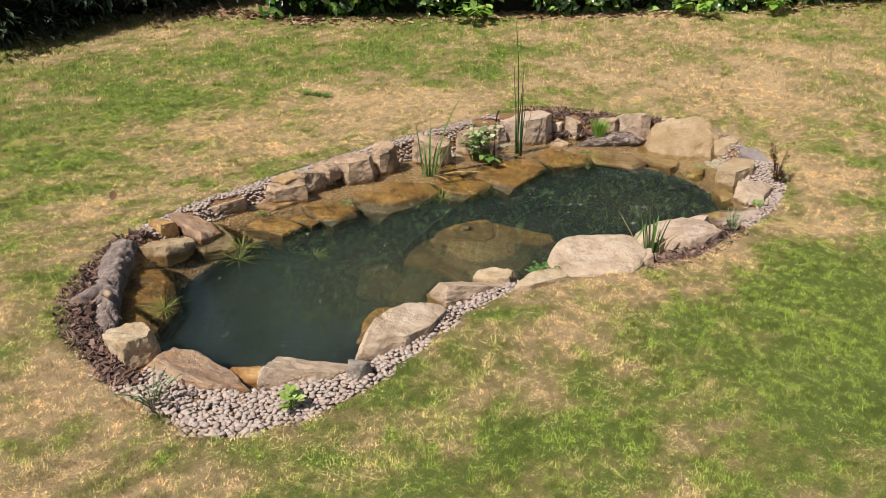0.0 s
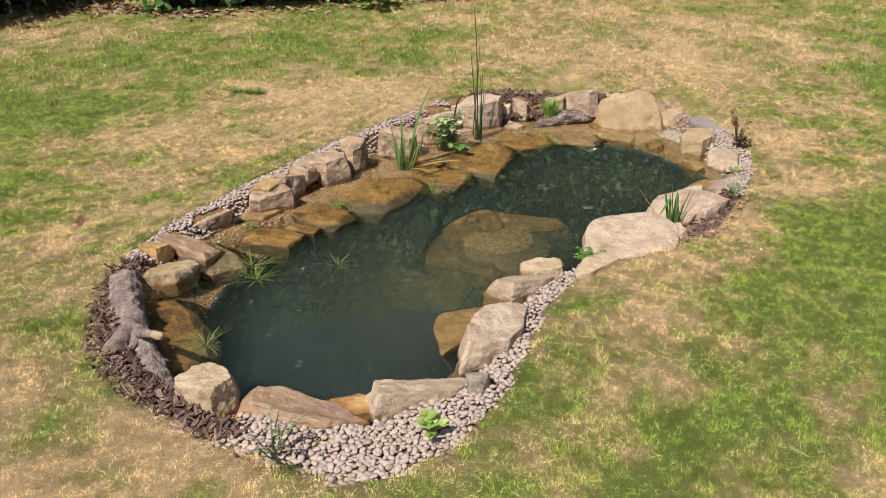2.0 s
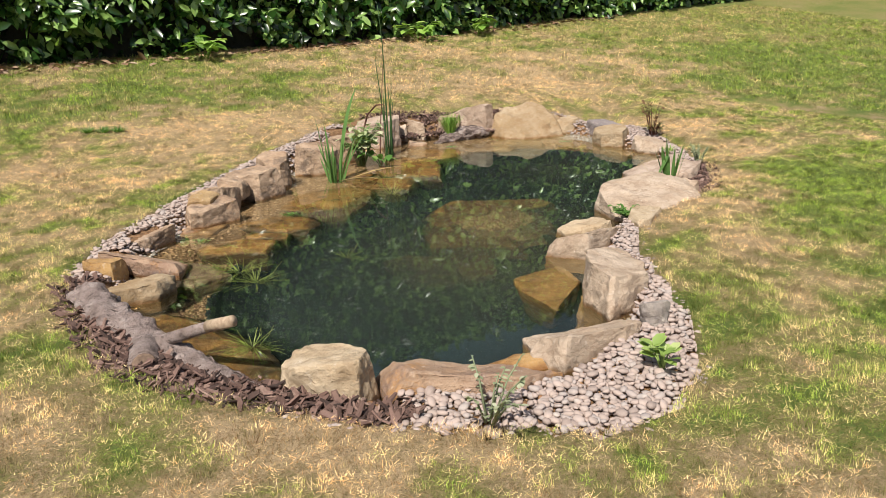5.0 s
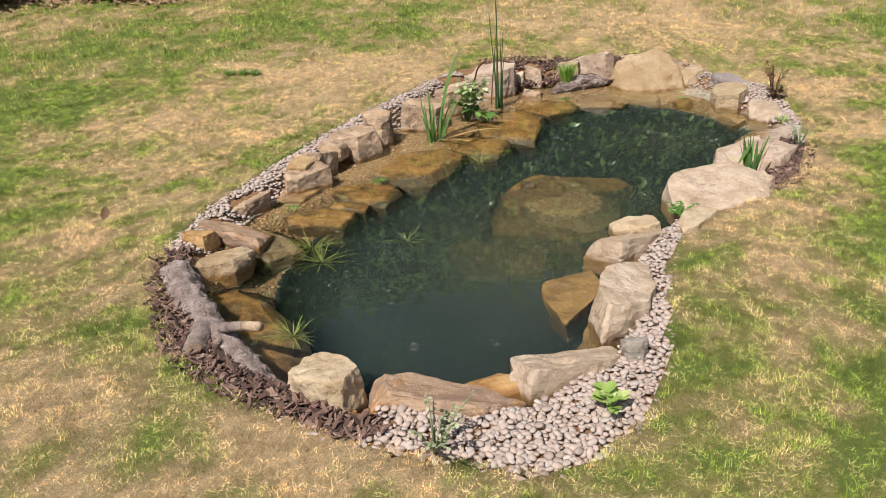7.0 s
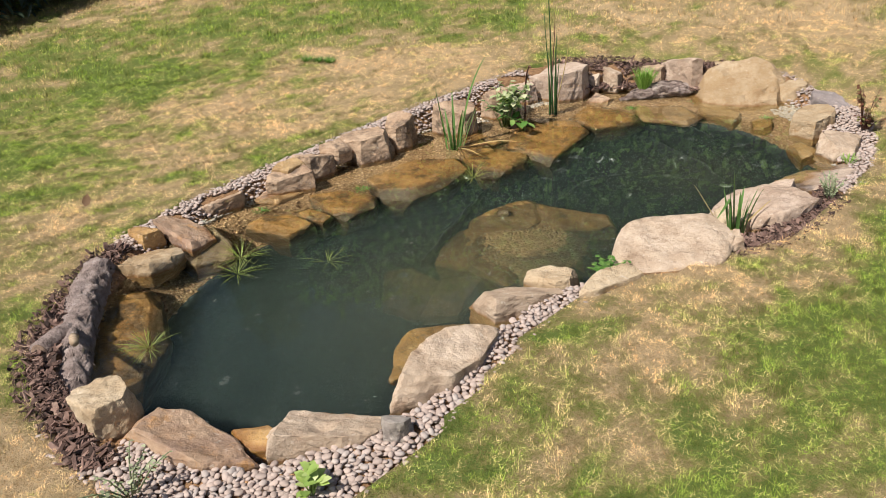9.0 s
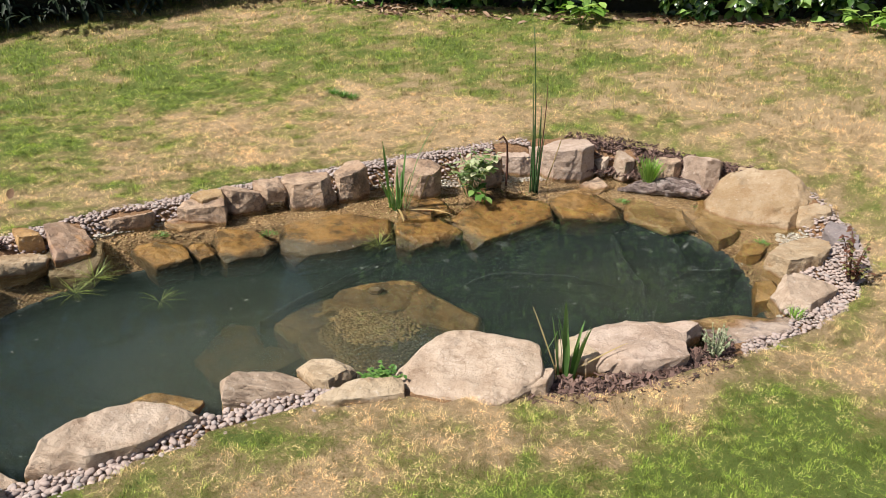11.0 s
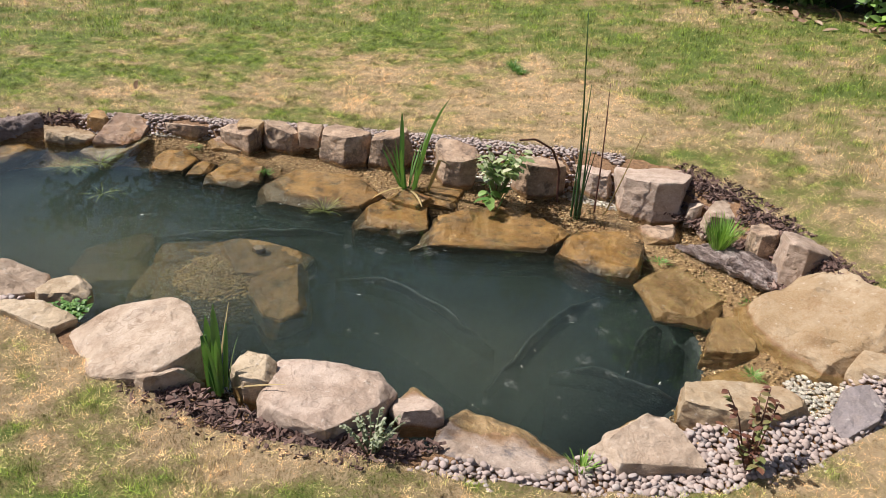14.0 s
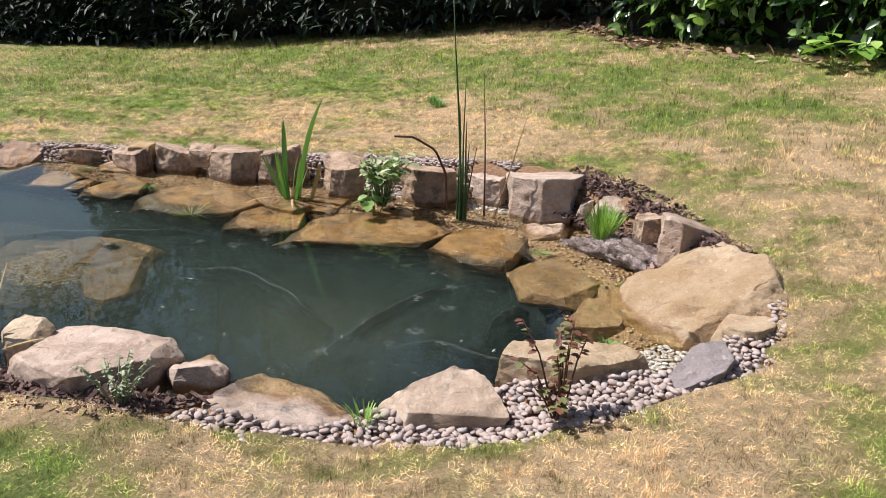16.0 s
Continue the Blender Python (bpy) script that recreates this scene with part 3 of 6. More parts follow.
def stone(label, x, y, long, wide, turn, low, top, outline, tone, lean=(0.0, 0.0), seed=0, group="stones round the pond", cuts=7, round_off=0.010, rough=1.0, name="stone", crown=0.92):
    """A split boulder: a many-cornered body (outline: angle and reach of each corner) with chipped corners, worn edges and a rough skin. lean: rise of the top along its length and width."""
    rnd = random.Random(seed * 7 + int(1000 * abs(x)) + int(100 * y))
    if top > 0.03:
        STONE_PLAN.append((x, y, 0.5 * long, 0.5 * wide, radians(turn), sorted((a % 360, reach) for a, reach in outline)))
    bm = bmesh.new()
    tall = top - low
    for share, spread in ((0.0, 0.97), (0.5, 1.03), (0.86, 1.02), (1.0, crown)):
        for angle, r in outline:
            a = radians(angle + rnd.uniform(-4, 4))
            s = spread * r * (1 + rnd.uniform(-0.04, 0.04))
            px, py = 0.5 * long * s * math.cos(a), 0.5 * wide * s * math.sin(a)
            crest = top + lean[0] * 2 * px / long + lean[1] * 2 * py / wide
            z = low + (crest - low) * share + (rnd.uniform(-0.05, 0.04) * tall if share > 0.4 else 0)
            bm.verts.new((px, py, z))
    hull = bmesh.ops.convex_hull(bm, input=bm.verts)
    bmesh.ops.delete(bm, geom=list({g for g in hull["geom_interior"] if isinstance(g, bmesh.types.BMVert)}), context="VERTS")
    for _ in range(cuts):
        a, up = rnd.uniform(0, math.tau), rnd.uniform(0.2, 1.6)
        way = Vector((math.cos(a), math.sin(a), up)).normalized()
        reach = [v.co.dot(way) for v in bm.verts]
        hi, lo = max(reach), min(reach)
        at = way * (hi - (0.02 + 0.075 * rnd.random() ** 1.6) * (hi - lo))
        cut = bmesh.ops.bisect_plane(bm, geom=bm.verts[:] + bm.edges[:] + bm.faces[:], plane_co=at, plane_no=way, clear_outer=True)
        bmesh.ops.holes_fill(bm, edges=[e for e in bm.edges if e.is_boundary])
    bmesh.ops.dissolve_limit(bm, angle_limit=0.05, verts=bm.verts, edges=bm.edges)
    bmesh.ops.remove_doubles(bm, verts=bm.verts, dist=0.006)
    bmesh.ops.bevel(bm, geom=bm.edges[:], offset=round_off * 0.5, segments=2, profile=0.6, affect="EDGES", clamp_overlap=True)
    size = 0.5 * (long + wide)
    crisp_skin(bm, rnd, size, max(0.012, 0.034 * size), rough, 1.0)
    me = mesh_of(name, bm, STONE[tone])
    me.set_sharp_from_angle(angle=radians(28))
    ob = new(name, me)
    ob.matrix_basis = pose(x, y, 0, 0, 0, turn)
    return tagged(ob, label, "stone", group)


def boulder(label, x, y, low, top, corners, tone, lean, seed, dome=0.0, rough=1.0, layered=1.0, hollow=None, group="stones round the pond"):
    """A split boulder. corners: the angle of each, its reach at the top and at the foot; lean: slope of the top along x and y."""
    rnd = random.Random(seed)
    if top > 0:
        STONE_PLAN.append((x, y, 1.0, 1.0, 0.0, [(a, max(r, f)) for a, r, f in corners]))
    bm = bmesh.new()
    for angle, r, f in corners:
        way = Vector((math.cos(radians(angle)), math.sin(radians(angle)), 0))
        crest = top + (lean[0] * way.x + lean[1] * way.y) * r
        for reach, z in ((f, low), (f, min(0.02, crest - 0.01)), (r, crest), (0.62 * r, top + (lean[0] * way.x + lean[1] * way.y) * 0.62 * r + dome)):
            bm.verts.new(way * reach + Vector((0, 0, z)))
    hull = bmesh.ops.convex_hull(bm, input=bm.verts)
    bmesh.ops.delete(bm, geom=list({g for g in hull["geom_interior"] if isinstance(g, bmesh.types.BMVert)}), context="VERTS")
    for _ in range(5):
        a, up = rnd.uniform(0, math.tau), rnd.uniform(0.3, 1.5)
        way = Vector((math.cos(a), math.sin(a), up)).normalized()
        reach = [v.co.dot(way) for v in bm.verts]
        at = way * (max(reach) - rnd.uniform(0.008, 0.03) * (max(reach) - min(reach)))
        bmesh.ops.bisect_plane(bm, geom=bm.verts[:] + bm.edges[:] + bm.faces[:], plane_co=at, plane_no=way, clear_outer=True)
        bmesh.ops.holes_fill(bm, edges=[e for e in bm.edges if e.is_boundary])
    bmesh.ops.dissolve_limit(bm, angle_limit=0.06, verts=bm.verts, edges=bm.edges)
    bmesh.ops.remove_doubles(bm, verts=bm.verts, dist=0.005)
    bmesh.ops.bevel(bm, geom=bm.edges[:], offset=0.0045, segments=2, profile=0.6, affect="EDGES", clamp_overlap=True)
    size = 2 * sum(r for _, r, _ in corners) / len(corners)
    crisp_skin(bm, rnd, size, max(0.009, 0.028 * size), rough, layered, hollow)
    me = mesh_of("stone", bm, STONE[tone])
    me.set_sharp_from_angle(angle=radians(28))
    ob = new("stone", me)
    ob.location = (x, y, 0)
    return tagged(ob, label, "stone", group)


boulder("small square golden sandstone block beside the log", -1.384, 3.729, -0.05, 0.080, ((1, 0.064, 0.077), (50, 0.037, 0.049), (157, 0.052, 0.066), (199, 0.070, 0.055), (279, 0.072, 0.086)), "orange", (-0.14, -0.05), 1)
boulder("pinkish-brown layered slab on the pond edge", -1.253, 3.823, -0.08, 0.040, ((17, 0.083, 0.104), (109, 0.133, 0.145), (134, 0.156, 0.165), (184, 0.132, 0.079), (293, 0.187, 0.208), (337, 0.130, 0.160)), "red", (-0.31, -0.16), 2, layered=2.0)
boulder("grey-brown slab sloping into the water", -1.15, 3.73, -0.2, -0.03, ((13, 0.10, 0.11), (93, 0.18, 0.19), (152, 0.19, 0.2), (205, 0.14, 0.15), (272, 0.16, 0.17), (327, 0.18, 0.18)), "grey", (-0.12, 0.08), 3)
boulder("rounded golden-tan boulder above the water", -1.317, 3.537, -0.1, 0.037, ((27, 0.094, 0.139), (58, 0.145, 0.156), (108, 0.126, 0.136), (130, 0.108, 0.119), (180, 0.095, 0.099), (216, 0.132, 0.108), (264, 0.095, 0.104), (291, 0.094, 0.106), (346, 0.091, 0.107)), "tan", (0.09, -0.21), 4)
stone("large ochre slab under shallow water beside the log", -1.255, 3.06, 0.84, 0.27, -78, -0.3, -0.054, ((32, 0.95), (81, 1.01), (132, 0.85), (173, 1.00), (221, 1.30), (295, 1.12), (339, 1.07)), "ochre", (-0.021, -0.016), 5)
boulder("pale cream angular boulder beside bark mulch", -1.128, 2.562, -0.05, 0.106, ((5, 0.077, 0.104), (81, 0.092, 0.105), (121, 0.078, 0.091), (174, 0.090, 0.106), (206, 0.094, 0.079), (280, 0.129, 0.145), (327, 0.104, 0.127)), "cream", (0.04, -0.12), 6)
boulder("long rust-stained brown slab behind pebbles", -0.836, 2.380, -0.08, 0.054, ((18, 0.118, 0.127), (101, 0.159, 0.171), (130, 0.203, 0.248), (171, 0.157, 0.206), (302, 0.114, 0.124), (342, 0.177, 0.214)), "red", (-0.20, -0.19), 7, layered=1.6)
boulder("pale pinkish slab with a dark hollow, among pebbles", -0.457, 2.442, -0.06, 0.043, ((12, 0.141, 0.188), (92, 0.085, 0.096), (142, 0.113, 0.159), (184, 0.142, 0.176), (214, 0.172, 0.192), (293, 0.106, 0.115), (328, 0.148, 0.142)), "pale", (-0.08, -0.35), 8, hollow=(-0.02, -0.03, 0.05))
boulder("small dark grey-brown stone on pebbles", -0.278, 2.377, 0.0, 0.098, ((22, 0.053, 0.064), (97, 0.035, 0.047), (140, 0.044, 0.025), (223, 0.026, 0.038), (262, 0.029, 0.041), (325, 0.038, 0.041)), "grey", (-0.13, -0.35), 9)
boulder("tall tan boulder dropping into the water", -0.128, 2.687, -0.25, 0.102, ((42, 0.248, 0.221), (66, 0.183, 0.195), (119, 0.082, 0.094), (193, 0.106, 0.142), (225, 0.196, 0.239), (276, 0.128, 0.139), (351, 0.110, 0.087)), "pale", (-0.15, 0.03), 10)
boulder("pale tan boulder on the pond edge", 0.124, 3.083, -0.15, 0.060, ((13, 0.148, 0.128), (61, 0.134, 0.146), (103, 0.127, 0.139), (174, 0.125, 0.174), (230, 0.125, 0.139), (293, 0.070, 0.075), (350, 0.170, 0.093)), "pale", (-0.02, -0.39), 11)
boulder("golden-tan lump of sandstone beside creeping greenery", 0.259, 3.247, -0.06, 0.047, ((24, 0.049, 0.107), (78, 0.044, 0.082), (142, 0.089, 0.101), (186, 0.081, 0.100), (273, 0.093, 0.097), (301, 0.105, 0.118), (357, 0.080, 0.104)), "cream", (0.11, -0.07), 12)
boulder("low slab split off the very large boulder", 0.949, 3.373, -0.05, 0.088, ((41, 0.061, 0.054), (81, 0.060, 0.122), (120, 0.056, 0.068), (243, 0.081, 0.106), (303, 0.061, 0.074)), "pale", (0.38, -0.01), 13)
stone("flat golden slab lying against the turf", 0.44, 3.11, 0.29, 0.11, 35, -0.02, 0.086, ((44, 1.30), (111, 1.07), (181, 1.00), (231, 0.98), (316, 1.30)), "cream", (-0.001, 0.005), 14)
boulder("very large flat-topped cream boulder with a cracked corner", 0.729, 3.369, -0.12, 0.085, ((37, 0.242, 0.271), (110, 0.191, 0.202), (144, 0.209, 0.225), (195, 0.207, 0.259), (226, 0.240, 0.270), (278, 0.158, 0.161), (310, 0.213, 0.158), (352, 0.250, 0.218)), "pale", (0.07, 0.15), 15, dome=0.012)
boulder("broad pinkish-tan boulder leaning over bark mulch", 1.201, 3.756, -0.08, 0.064, ((28, 0.198, 0.204), (66, 0.179, 0.225), (99, 0.145, 0.214), (144, 0.147, 0.160), (190, 0.200, 0.236), (217, 0.167, 0.203), (275, 0.183, 0.209), (338, 0.232, 0.205)), "pink", (0.12, -0.07), 16, dome=0.008)
boulder("small pale grey stone beside a grey-leaved plant", 1.390, 3.971, -0.06, 0.041, ((7, 0.049, 0.061), (33, 0.042, 0.082), (81, 0.040, 0.075), (154, 0.142, 0.164), (198, 0.088, 0.087), (239, 0.061, 0.084), (282, 0.058, 0.071)), "pink", (0.36, -0.12), 17)
boulder("flat grey-and-tan slab lying in the turf", 1.654, 4.093, -0.15, 0.017, ((2, 0.115, 0.125), (48, 0.173, 0.228), (115, 0.131, 0.142), (173, 0.229, 0.247), (205, 0.202, 0.226), (247, 0.186, 0.207)), "patchy", (0.13, -0.13), 18)
boulder("pale tan wedge-shaped boulder on pebbles", 1.847, 4.422, -0.08, 0.069, ((29, 0.162, 0.097), (80, 0.107, 0.119), (106, 0.110, 0.122), (142, 0.095, 0.108), (187, 0.074, 0.126), (236, 0.115, 0.161), (277, 0.114, 0.128), (347, 0.069, 0.075)), "pale", (-0.16, 0.11), 19)
boulder("long pale golden boulder beside pebbles", 1.871, 4.784, -0.08, 0.094, ((10, 0.115, 0.124), (54, 0.188, 0.215), (87, 0.164, 0.175), (135, 0.107, 0.119), (206, 0.173, 0.178), (247, 0.192, 0.205), (305, 0.110, 0.118)), "tan", (0.15, -0.11), 20)
boulder("slate-grey slab leaning on the pond edge", 2.068, 5.011, -0.03, 0.086, ((29, 0.072, 0.057), (65, 0.097, 0.081), (107, 0.174, 0.186), (134, 0.111, 0.115), (261, 0.102, 0.115), (295, 0.118, 0.137)), "slate", (0.08, 0.14), 21)
boulder("small pale stone against pebbles", 1.961, 5.336, 0.0, 0.097, ((16, 0.084, 0.068), (90, 0.111, 0.124), (142, 0.088, 0.101), (178, 0.060, 0.100), (229, 0.068, 0.087), (266, 0.080, 0.091), (306, 0.091, 0.103), (329, 0.092, 0.103)), "tan", (0.14, 0.02), 22)
stone("largest tan boulder sloping down into the water", 1.69, 5.43, 0.62, 0.47, -14, -0.25, 0.095, ((-8, 1.00), (35, 1.05), (75, 0.98), (120, 1.08), (165, 0.95), (205, 1.05), (245, 0.92), (285, 0.95), (325, 1.08)), "tan", (0.020, 0.115), 23, round_off=0.02, cuts=4, crown=0.82, rough=1.7)
boulder("flat pinkish stone in front of bark mulch", 1.415, 5.734, 0.0, 0.157, ((24, 0.121, 0.112), (66, 0.120, 0.131), (109, 0.156, 0.168), (148, 0.128, 0.139), (189, 0.107, 0.130), (229, 0.115, 0.127), (275, 0.174, 0.189), (299, 0.184, 0.201)), "pink", (-0.07, -0.39), 24, dome=0.012)
boulder("pinkish-grey stone in front of bark mulch", 1.246, 5.682, 0.0, 0.145, ((0, 0.050, 0.061), (37, 0.057, 0.050), (81, 0.062, 0.070), (125, 0.109, 0.120), (157, 0.098, 0.121), (201, 0.052, 0.060), (293, 0.043, 0.056)), "brown", (0.22, 0.09), 25)
boulder("cream stone behind a grass tuft", 0.979, 5.763, 0.0, 0.124, ((40, 0.079, 0.083), (77, 0.111, 0.124), (130, 0.071, 0.083), (172, 0.051, 0.063), (248, 0.078, 0.107), (279, 0.106, 0.121), (327, 0.068, 0.078)), "pale", (-0.27, 0.06), 26)
boulder("small cream stone in a gap", 0.869, 5.713, 0.0, 0.096, ((36, 0.033, 0.024), (104, 0.053, 0.065), (148, 0.072, 0.067), (262, 0.025, 0.050), (306, 0.020, 0.031)), "pale", (0.48, 0.25), 27)
boulder("square pinkish sandstone block behind the rushes", 0.596, 5.731, -0.06, 0.155, ((34, 0.172, 0.173), (74, 0.159, 0.171), (137, 0.184, 0.195), (177, 0.225, 0.223), (223, 0.178, 0.158), (274, 0.197, 0.208), (316, 0.222, 0.235), (347, 0.222, 0.236)), "pink", (0.15, -0.04), 28)
boulder("purplish-grey sandstone behind the rushes", 0.362, 5.571, -0.05, 0.107, ((48, 0.088, 0.113), (123, 0.112, 0.125), (160, 0.163, 0.175), (198, 0.122, 0.120), (318, 0.065, 0.075), (358, 0.106, 0.122)), "pink", (0.05, 0.04), 29)
boulder("low brown stone behind a leafy plant", 0.257, 5.319, -0.04, 0.141, ((14, 0.091, 0.102), (58, 0.128, 0.134), (91, 0.148, 0.161), (142, 0.135, 0.146), (186, 0.139, 0.146), (227, 0.134, 0.109), (292, 0.071, 0.082)), "brown", (0.06, -0.11), 30)
boulder("brown pitted stone behind a reed clump", -0.014, 5.040, -0.05, 0.138, ((18, 0.086, 0.097), (41, 0.114, 0.084), (93, 0.100, 0.101), (129, 0.097, 0.110), (174, 0.156, 0.168), (200, 0.131, 0.121), (283, 0.073, 0.085), (340, 0.073, 0.084)), "brown", (-0.16, 0.22), 31)
boulder("tan wedge stone beside a reed clump", -0.359, 4.890, -0.05, 0.148, ((8, 0.079, 0.098), (57, 0.070, 0.115), (93, 0.079, 0.091), (132, 0.096, 0.072), (225, 0.094, 0.075), (265, 0.120, 0.135), (299, 0.094, 0.106)), "brown", (0.16, 0.18), 32)
boulder("square brown sandstone block on the shelf", -0.529, 4.709, -0.05, 0.126, ((16, 0.107, 0.147), (59, 0.129, 0.131), (106, 0.113, 0.125), (132, 0.105, 0.117), (179, 0.136, 0.109), (214, 0.129, 0.119), (263, 0.122, 0.135), (331, 0.114, 0.151)), "brown", (0.06, -0.02), 33)
boulder("broken brown sandstone block on the shelf", -0.795, 4.499, -0.05, 0.097, ((22, 0.087, 0.127), (80, 0.050, 0.115), (156, 0.104, 0.118), (192, 0.090, 0.094), (239, 0.102, 0.126), (280, 0.104, 0.117), (353, 0.127, 0.112)), "brown", (-0.04, -0.30), 34)
stone("small brown stone behind larger blocks", -0.67, 4.57, 0.15, 0.11, 34, 0.03, 0.120, ((52, 1.27), (152, 1.13), (258, 1.02), (336, 1.10)), "brown", (-0.002, 0.016), 35, cuts=4, crown=0.97)
stone("thin tan flake of sandstone lying on a stone", -0.88, 4.34, 0.15, 0.11, 37, 0.06, 0.116, ((33, 1.08), (88, 0.99), (166, 1.04), (246, 1.10), (323, 1.25)), "gold", (0.002, 0.005), 36, round_off=0.01, cuts=4, crown=0.97)
stone("dark wet-faced stone at the shelf", -0.87, 4.29, 0.24, 0.11, 21, -0.06, 0.088, ((53, 1.23), (124, 1.18), (209, 1.14), (235, 1.00), (316, 1.30)), "brown", (0.010, 0.013), 37, cuts=4, crown=0.97)
stone("dark wet stone at the waterline", -0.90, 4.25, 0.30, 0.15, 35, -0.09, 0.001, ((18, 1.05), (96, 1.01), (171, 1.01), (248, 1.07), (319, 0.98)), "brown", (-0.003, 0.022), 38)
boulder("low grey-brown slab along the shelf", -1.159, 4.107, -0.06, 0.044, ((22, 0.098, 0.113), (63, 0.144, 0.146), (184, 0.051, 0.096), (228, 0.126, 0.148), (255, 0.094, 0.106), (351, 0.100, 0.086)), "brown", (0.26, -0.21), 39, layered=2.0)
stone("ochre stone under shallow water at the shelf's edge", -0.87, 3.95, 0.32, 0.22, -19, -0.3, -0.056, ((21, 1.07), (91, 1.00), (160, 1.06), (224, 1.16), (304, 1.21)), "ochre", (-0.014, 0.005), 40, group='stones of the underwater shelf')
stone("ochre stone under shallow water at the shelf's edge", -0.72, 4.03, 0.18, 0.11, -37, -0.25, -0.060, ((48, 1.30), (137, 1.30), (228, 1.30), (320, 1.30)), "ochre", (-0.010, -0.001), 41, group='stones of the underwater shelf')
stone("ochre stone under shallow water at the shelf's edge", -0.63, 4.18, 0.37, 0.27, -33, -0.3, -0.052, ((10, 1.02), (53, 1.26), (109, 0.96), (186, 1.00), (267, 0.99), (309, 1.29)), "ochre", (-0.016, 0.004), 42, group='stones of the underwater shelf')
stone("ochre stone under shallow water at the shelf's edge", -0.27, 4.47, 0.60, 0.41, 49, -0.35, -0.051, ((46, 1.02), (120, 1.15), (191, 1.02), (223, 1.19), (270, 1.00), (311, 1.17), (350, 1.01)), "ochre", (0.005, 0.018), 43, group='stones of the underwater shelf')
stone("ochre stone under shallow water at the shelf's edge", 0.14, 4.61, 0.37, 0.33, 71, -0.3, -0.052, ((24, 1.09), (97, 1.01), (173, 0.98), (205, 1.10), (265, 1.00), (306, 1.19)), "ochre", (0.011, 0.012), 44, group='stones of the underwater shelf')
stone("ochre stone under shallow water at the shelf's edge", 0.45, 4.98, 0.77, 0.45, 62, -0.35, -0.044, ((7, 1.01), (100, 1.02), (153, 0.81), (221, 1.30), (257, 0.89), (302, 1.17)), "ochre", (0.013, 0.015), 45, group='stones of the underwater shelf')
stone("ochre stone under shallow water at the shelf's edge", 0.81, 5.25, 0.44, 0.36, -50, -0.3, -0.045, ((42, 1.30), (127, 1.25), (190, 1.01), (229, 1.01), (302, 1.18), (348, 0.98)), "ochre", (-0.014, 0.001), 46, group='stones of the underwater shelf')
stone("tan stone under shallow water", 1.20, 5.30, 0.47, 0.35, -73, -0.17, -0.072, ((2, 1.00), (58, 1.19), (139, 1.30), (222, 0.90), (280, 1.02)), "dust", (-0.012, 0.001), 47, group='stones of the underwater shelf')
stone("tan stone under shallow water", 1.52, 5.24, 0.34, 0.21, -64, -0.3, -0.072, ((6, 0.86), (68, 1.08), (167, 1.03), (245, 1.11), (322, 1.27)), "dust", (-0.012, 0.006), 48, group='stones of the underwater shelf')
stone("tan stone under shallow water", 1.69, 5.01, 0.22, 0.12, 60, -0.3, -0.078, ((84, 1.00), (144, 1.00), (210, 1.16), (245, 1.10), (331, 1.15), (27, 0.85)), "dun", (0.013, 0.008), 49, group='stones of the underwater shelf')
stone("tan stone under shallow water", 1.73, 4.54, 0.21, 0.11, 88, -0.3, -0.040, ((50, 1.25), (135, 1.30), (236, 1.22), (335, 1.11)), "dun", (0.006, -0.005), 50, group='stones of the underwater shelf')
stone("ochre stone under shallow water at the shelf's edge", 0.05, 4.75, 0.21, 0.17, 38, -0.08, -0.004, ((12, 1.02), (107, 1.06), (215, 1.22), (302, 1.18)), "ochre", (0.002, 0.006), 51, group='stones of the underwater shelf')
stone("ochre stone under shallow water at the shelf's edge", 0.06, 4.94, 0.32, 0.20, -61, -0.12, -0.023, ((50, 1.30), (158, 1.08), (221, 0.85), (283, 1.03), (353, 1.01)), "ochre", (-0.005, -0.003), 52, group='stones of the underwater shelf')
stone("flat dark brown stone at the waterline", 0.86, 5.52, 0.25, 0.15, 57, -0.1, 0.012, ((40, 1.30), (135, 1.30), (237, 1.19), (308, 0.99)), "brown", (0.002, 0.008), 53)
stone("tan stone face under water below a tall boulder", -0.17, 2.70, 0.42, 0.16, 48, -0.4, -0.03, ((20, 1.0), (126, 1.1), (225, 1.1), (315, 1.1)), "dust", (0.014, -0.024), 55, group="stones of the underwater shelf")
stone("silted stone of the sunken mound in mid pond", 0.18, 3.97, 0.45, 0.30, 21, -0.4, -0.131, ((54, 1.25), (136, 1.01), (191, 1.02), (277, 1.00), (345, 1.04)), "dun", (0.003, 0.011), 56, group='stones of the sunken mound')
stone("silted stone of the sunken mound in mid pond", 0.44, 3.94, 0.43, 0.23, -24, -0.4, -0.147, ((58, 1.20), (141, 1.30), (239, 1.06), (272, 1.00), (345, 1.04)), "dun", (-0.020, 0.009), 57, group='stones of the sunken mound')
stone("silted stone of the sunken mound in mid pond", 0.08, 3.62, 0.39, 0.21, -64, -0.42, -0.228, ((89, 1.00), (159, 1.07), (212, 1.09), (263, 1.00), (347, 1.03)), "dun", (-0.030, -0.002), 58, group='stones of the sunken mound')
stone("silted stone of the sunken mound in mid pond", -0.26, 3.52, 0.35, 0.28, -81, -0.42, -0.31, ((90, 1.00), (171, 0.89), (215, 1.22), (291, 1.07), (353, 1.01)), "dun", (-0.016, 0.018), 59, group='stones of the sunken mound')
stone("silted stone of the sunken mound in mid pond", -0.10, 3.48, 0.40, 0.19, 54, -0.42, -0.30, ((73, 1.04), (167, 1.03), (243, 1.13), (331, 1.15)), "dun", (0.020, 0.002), 60, group='stones of the sunken mound')
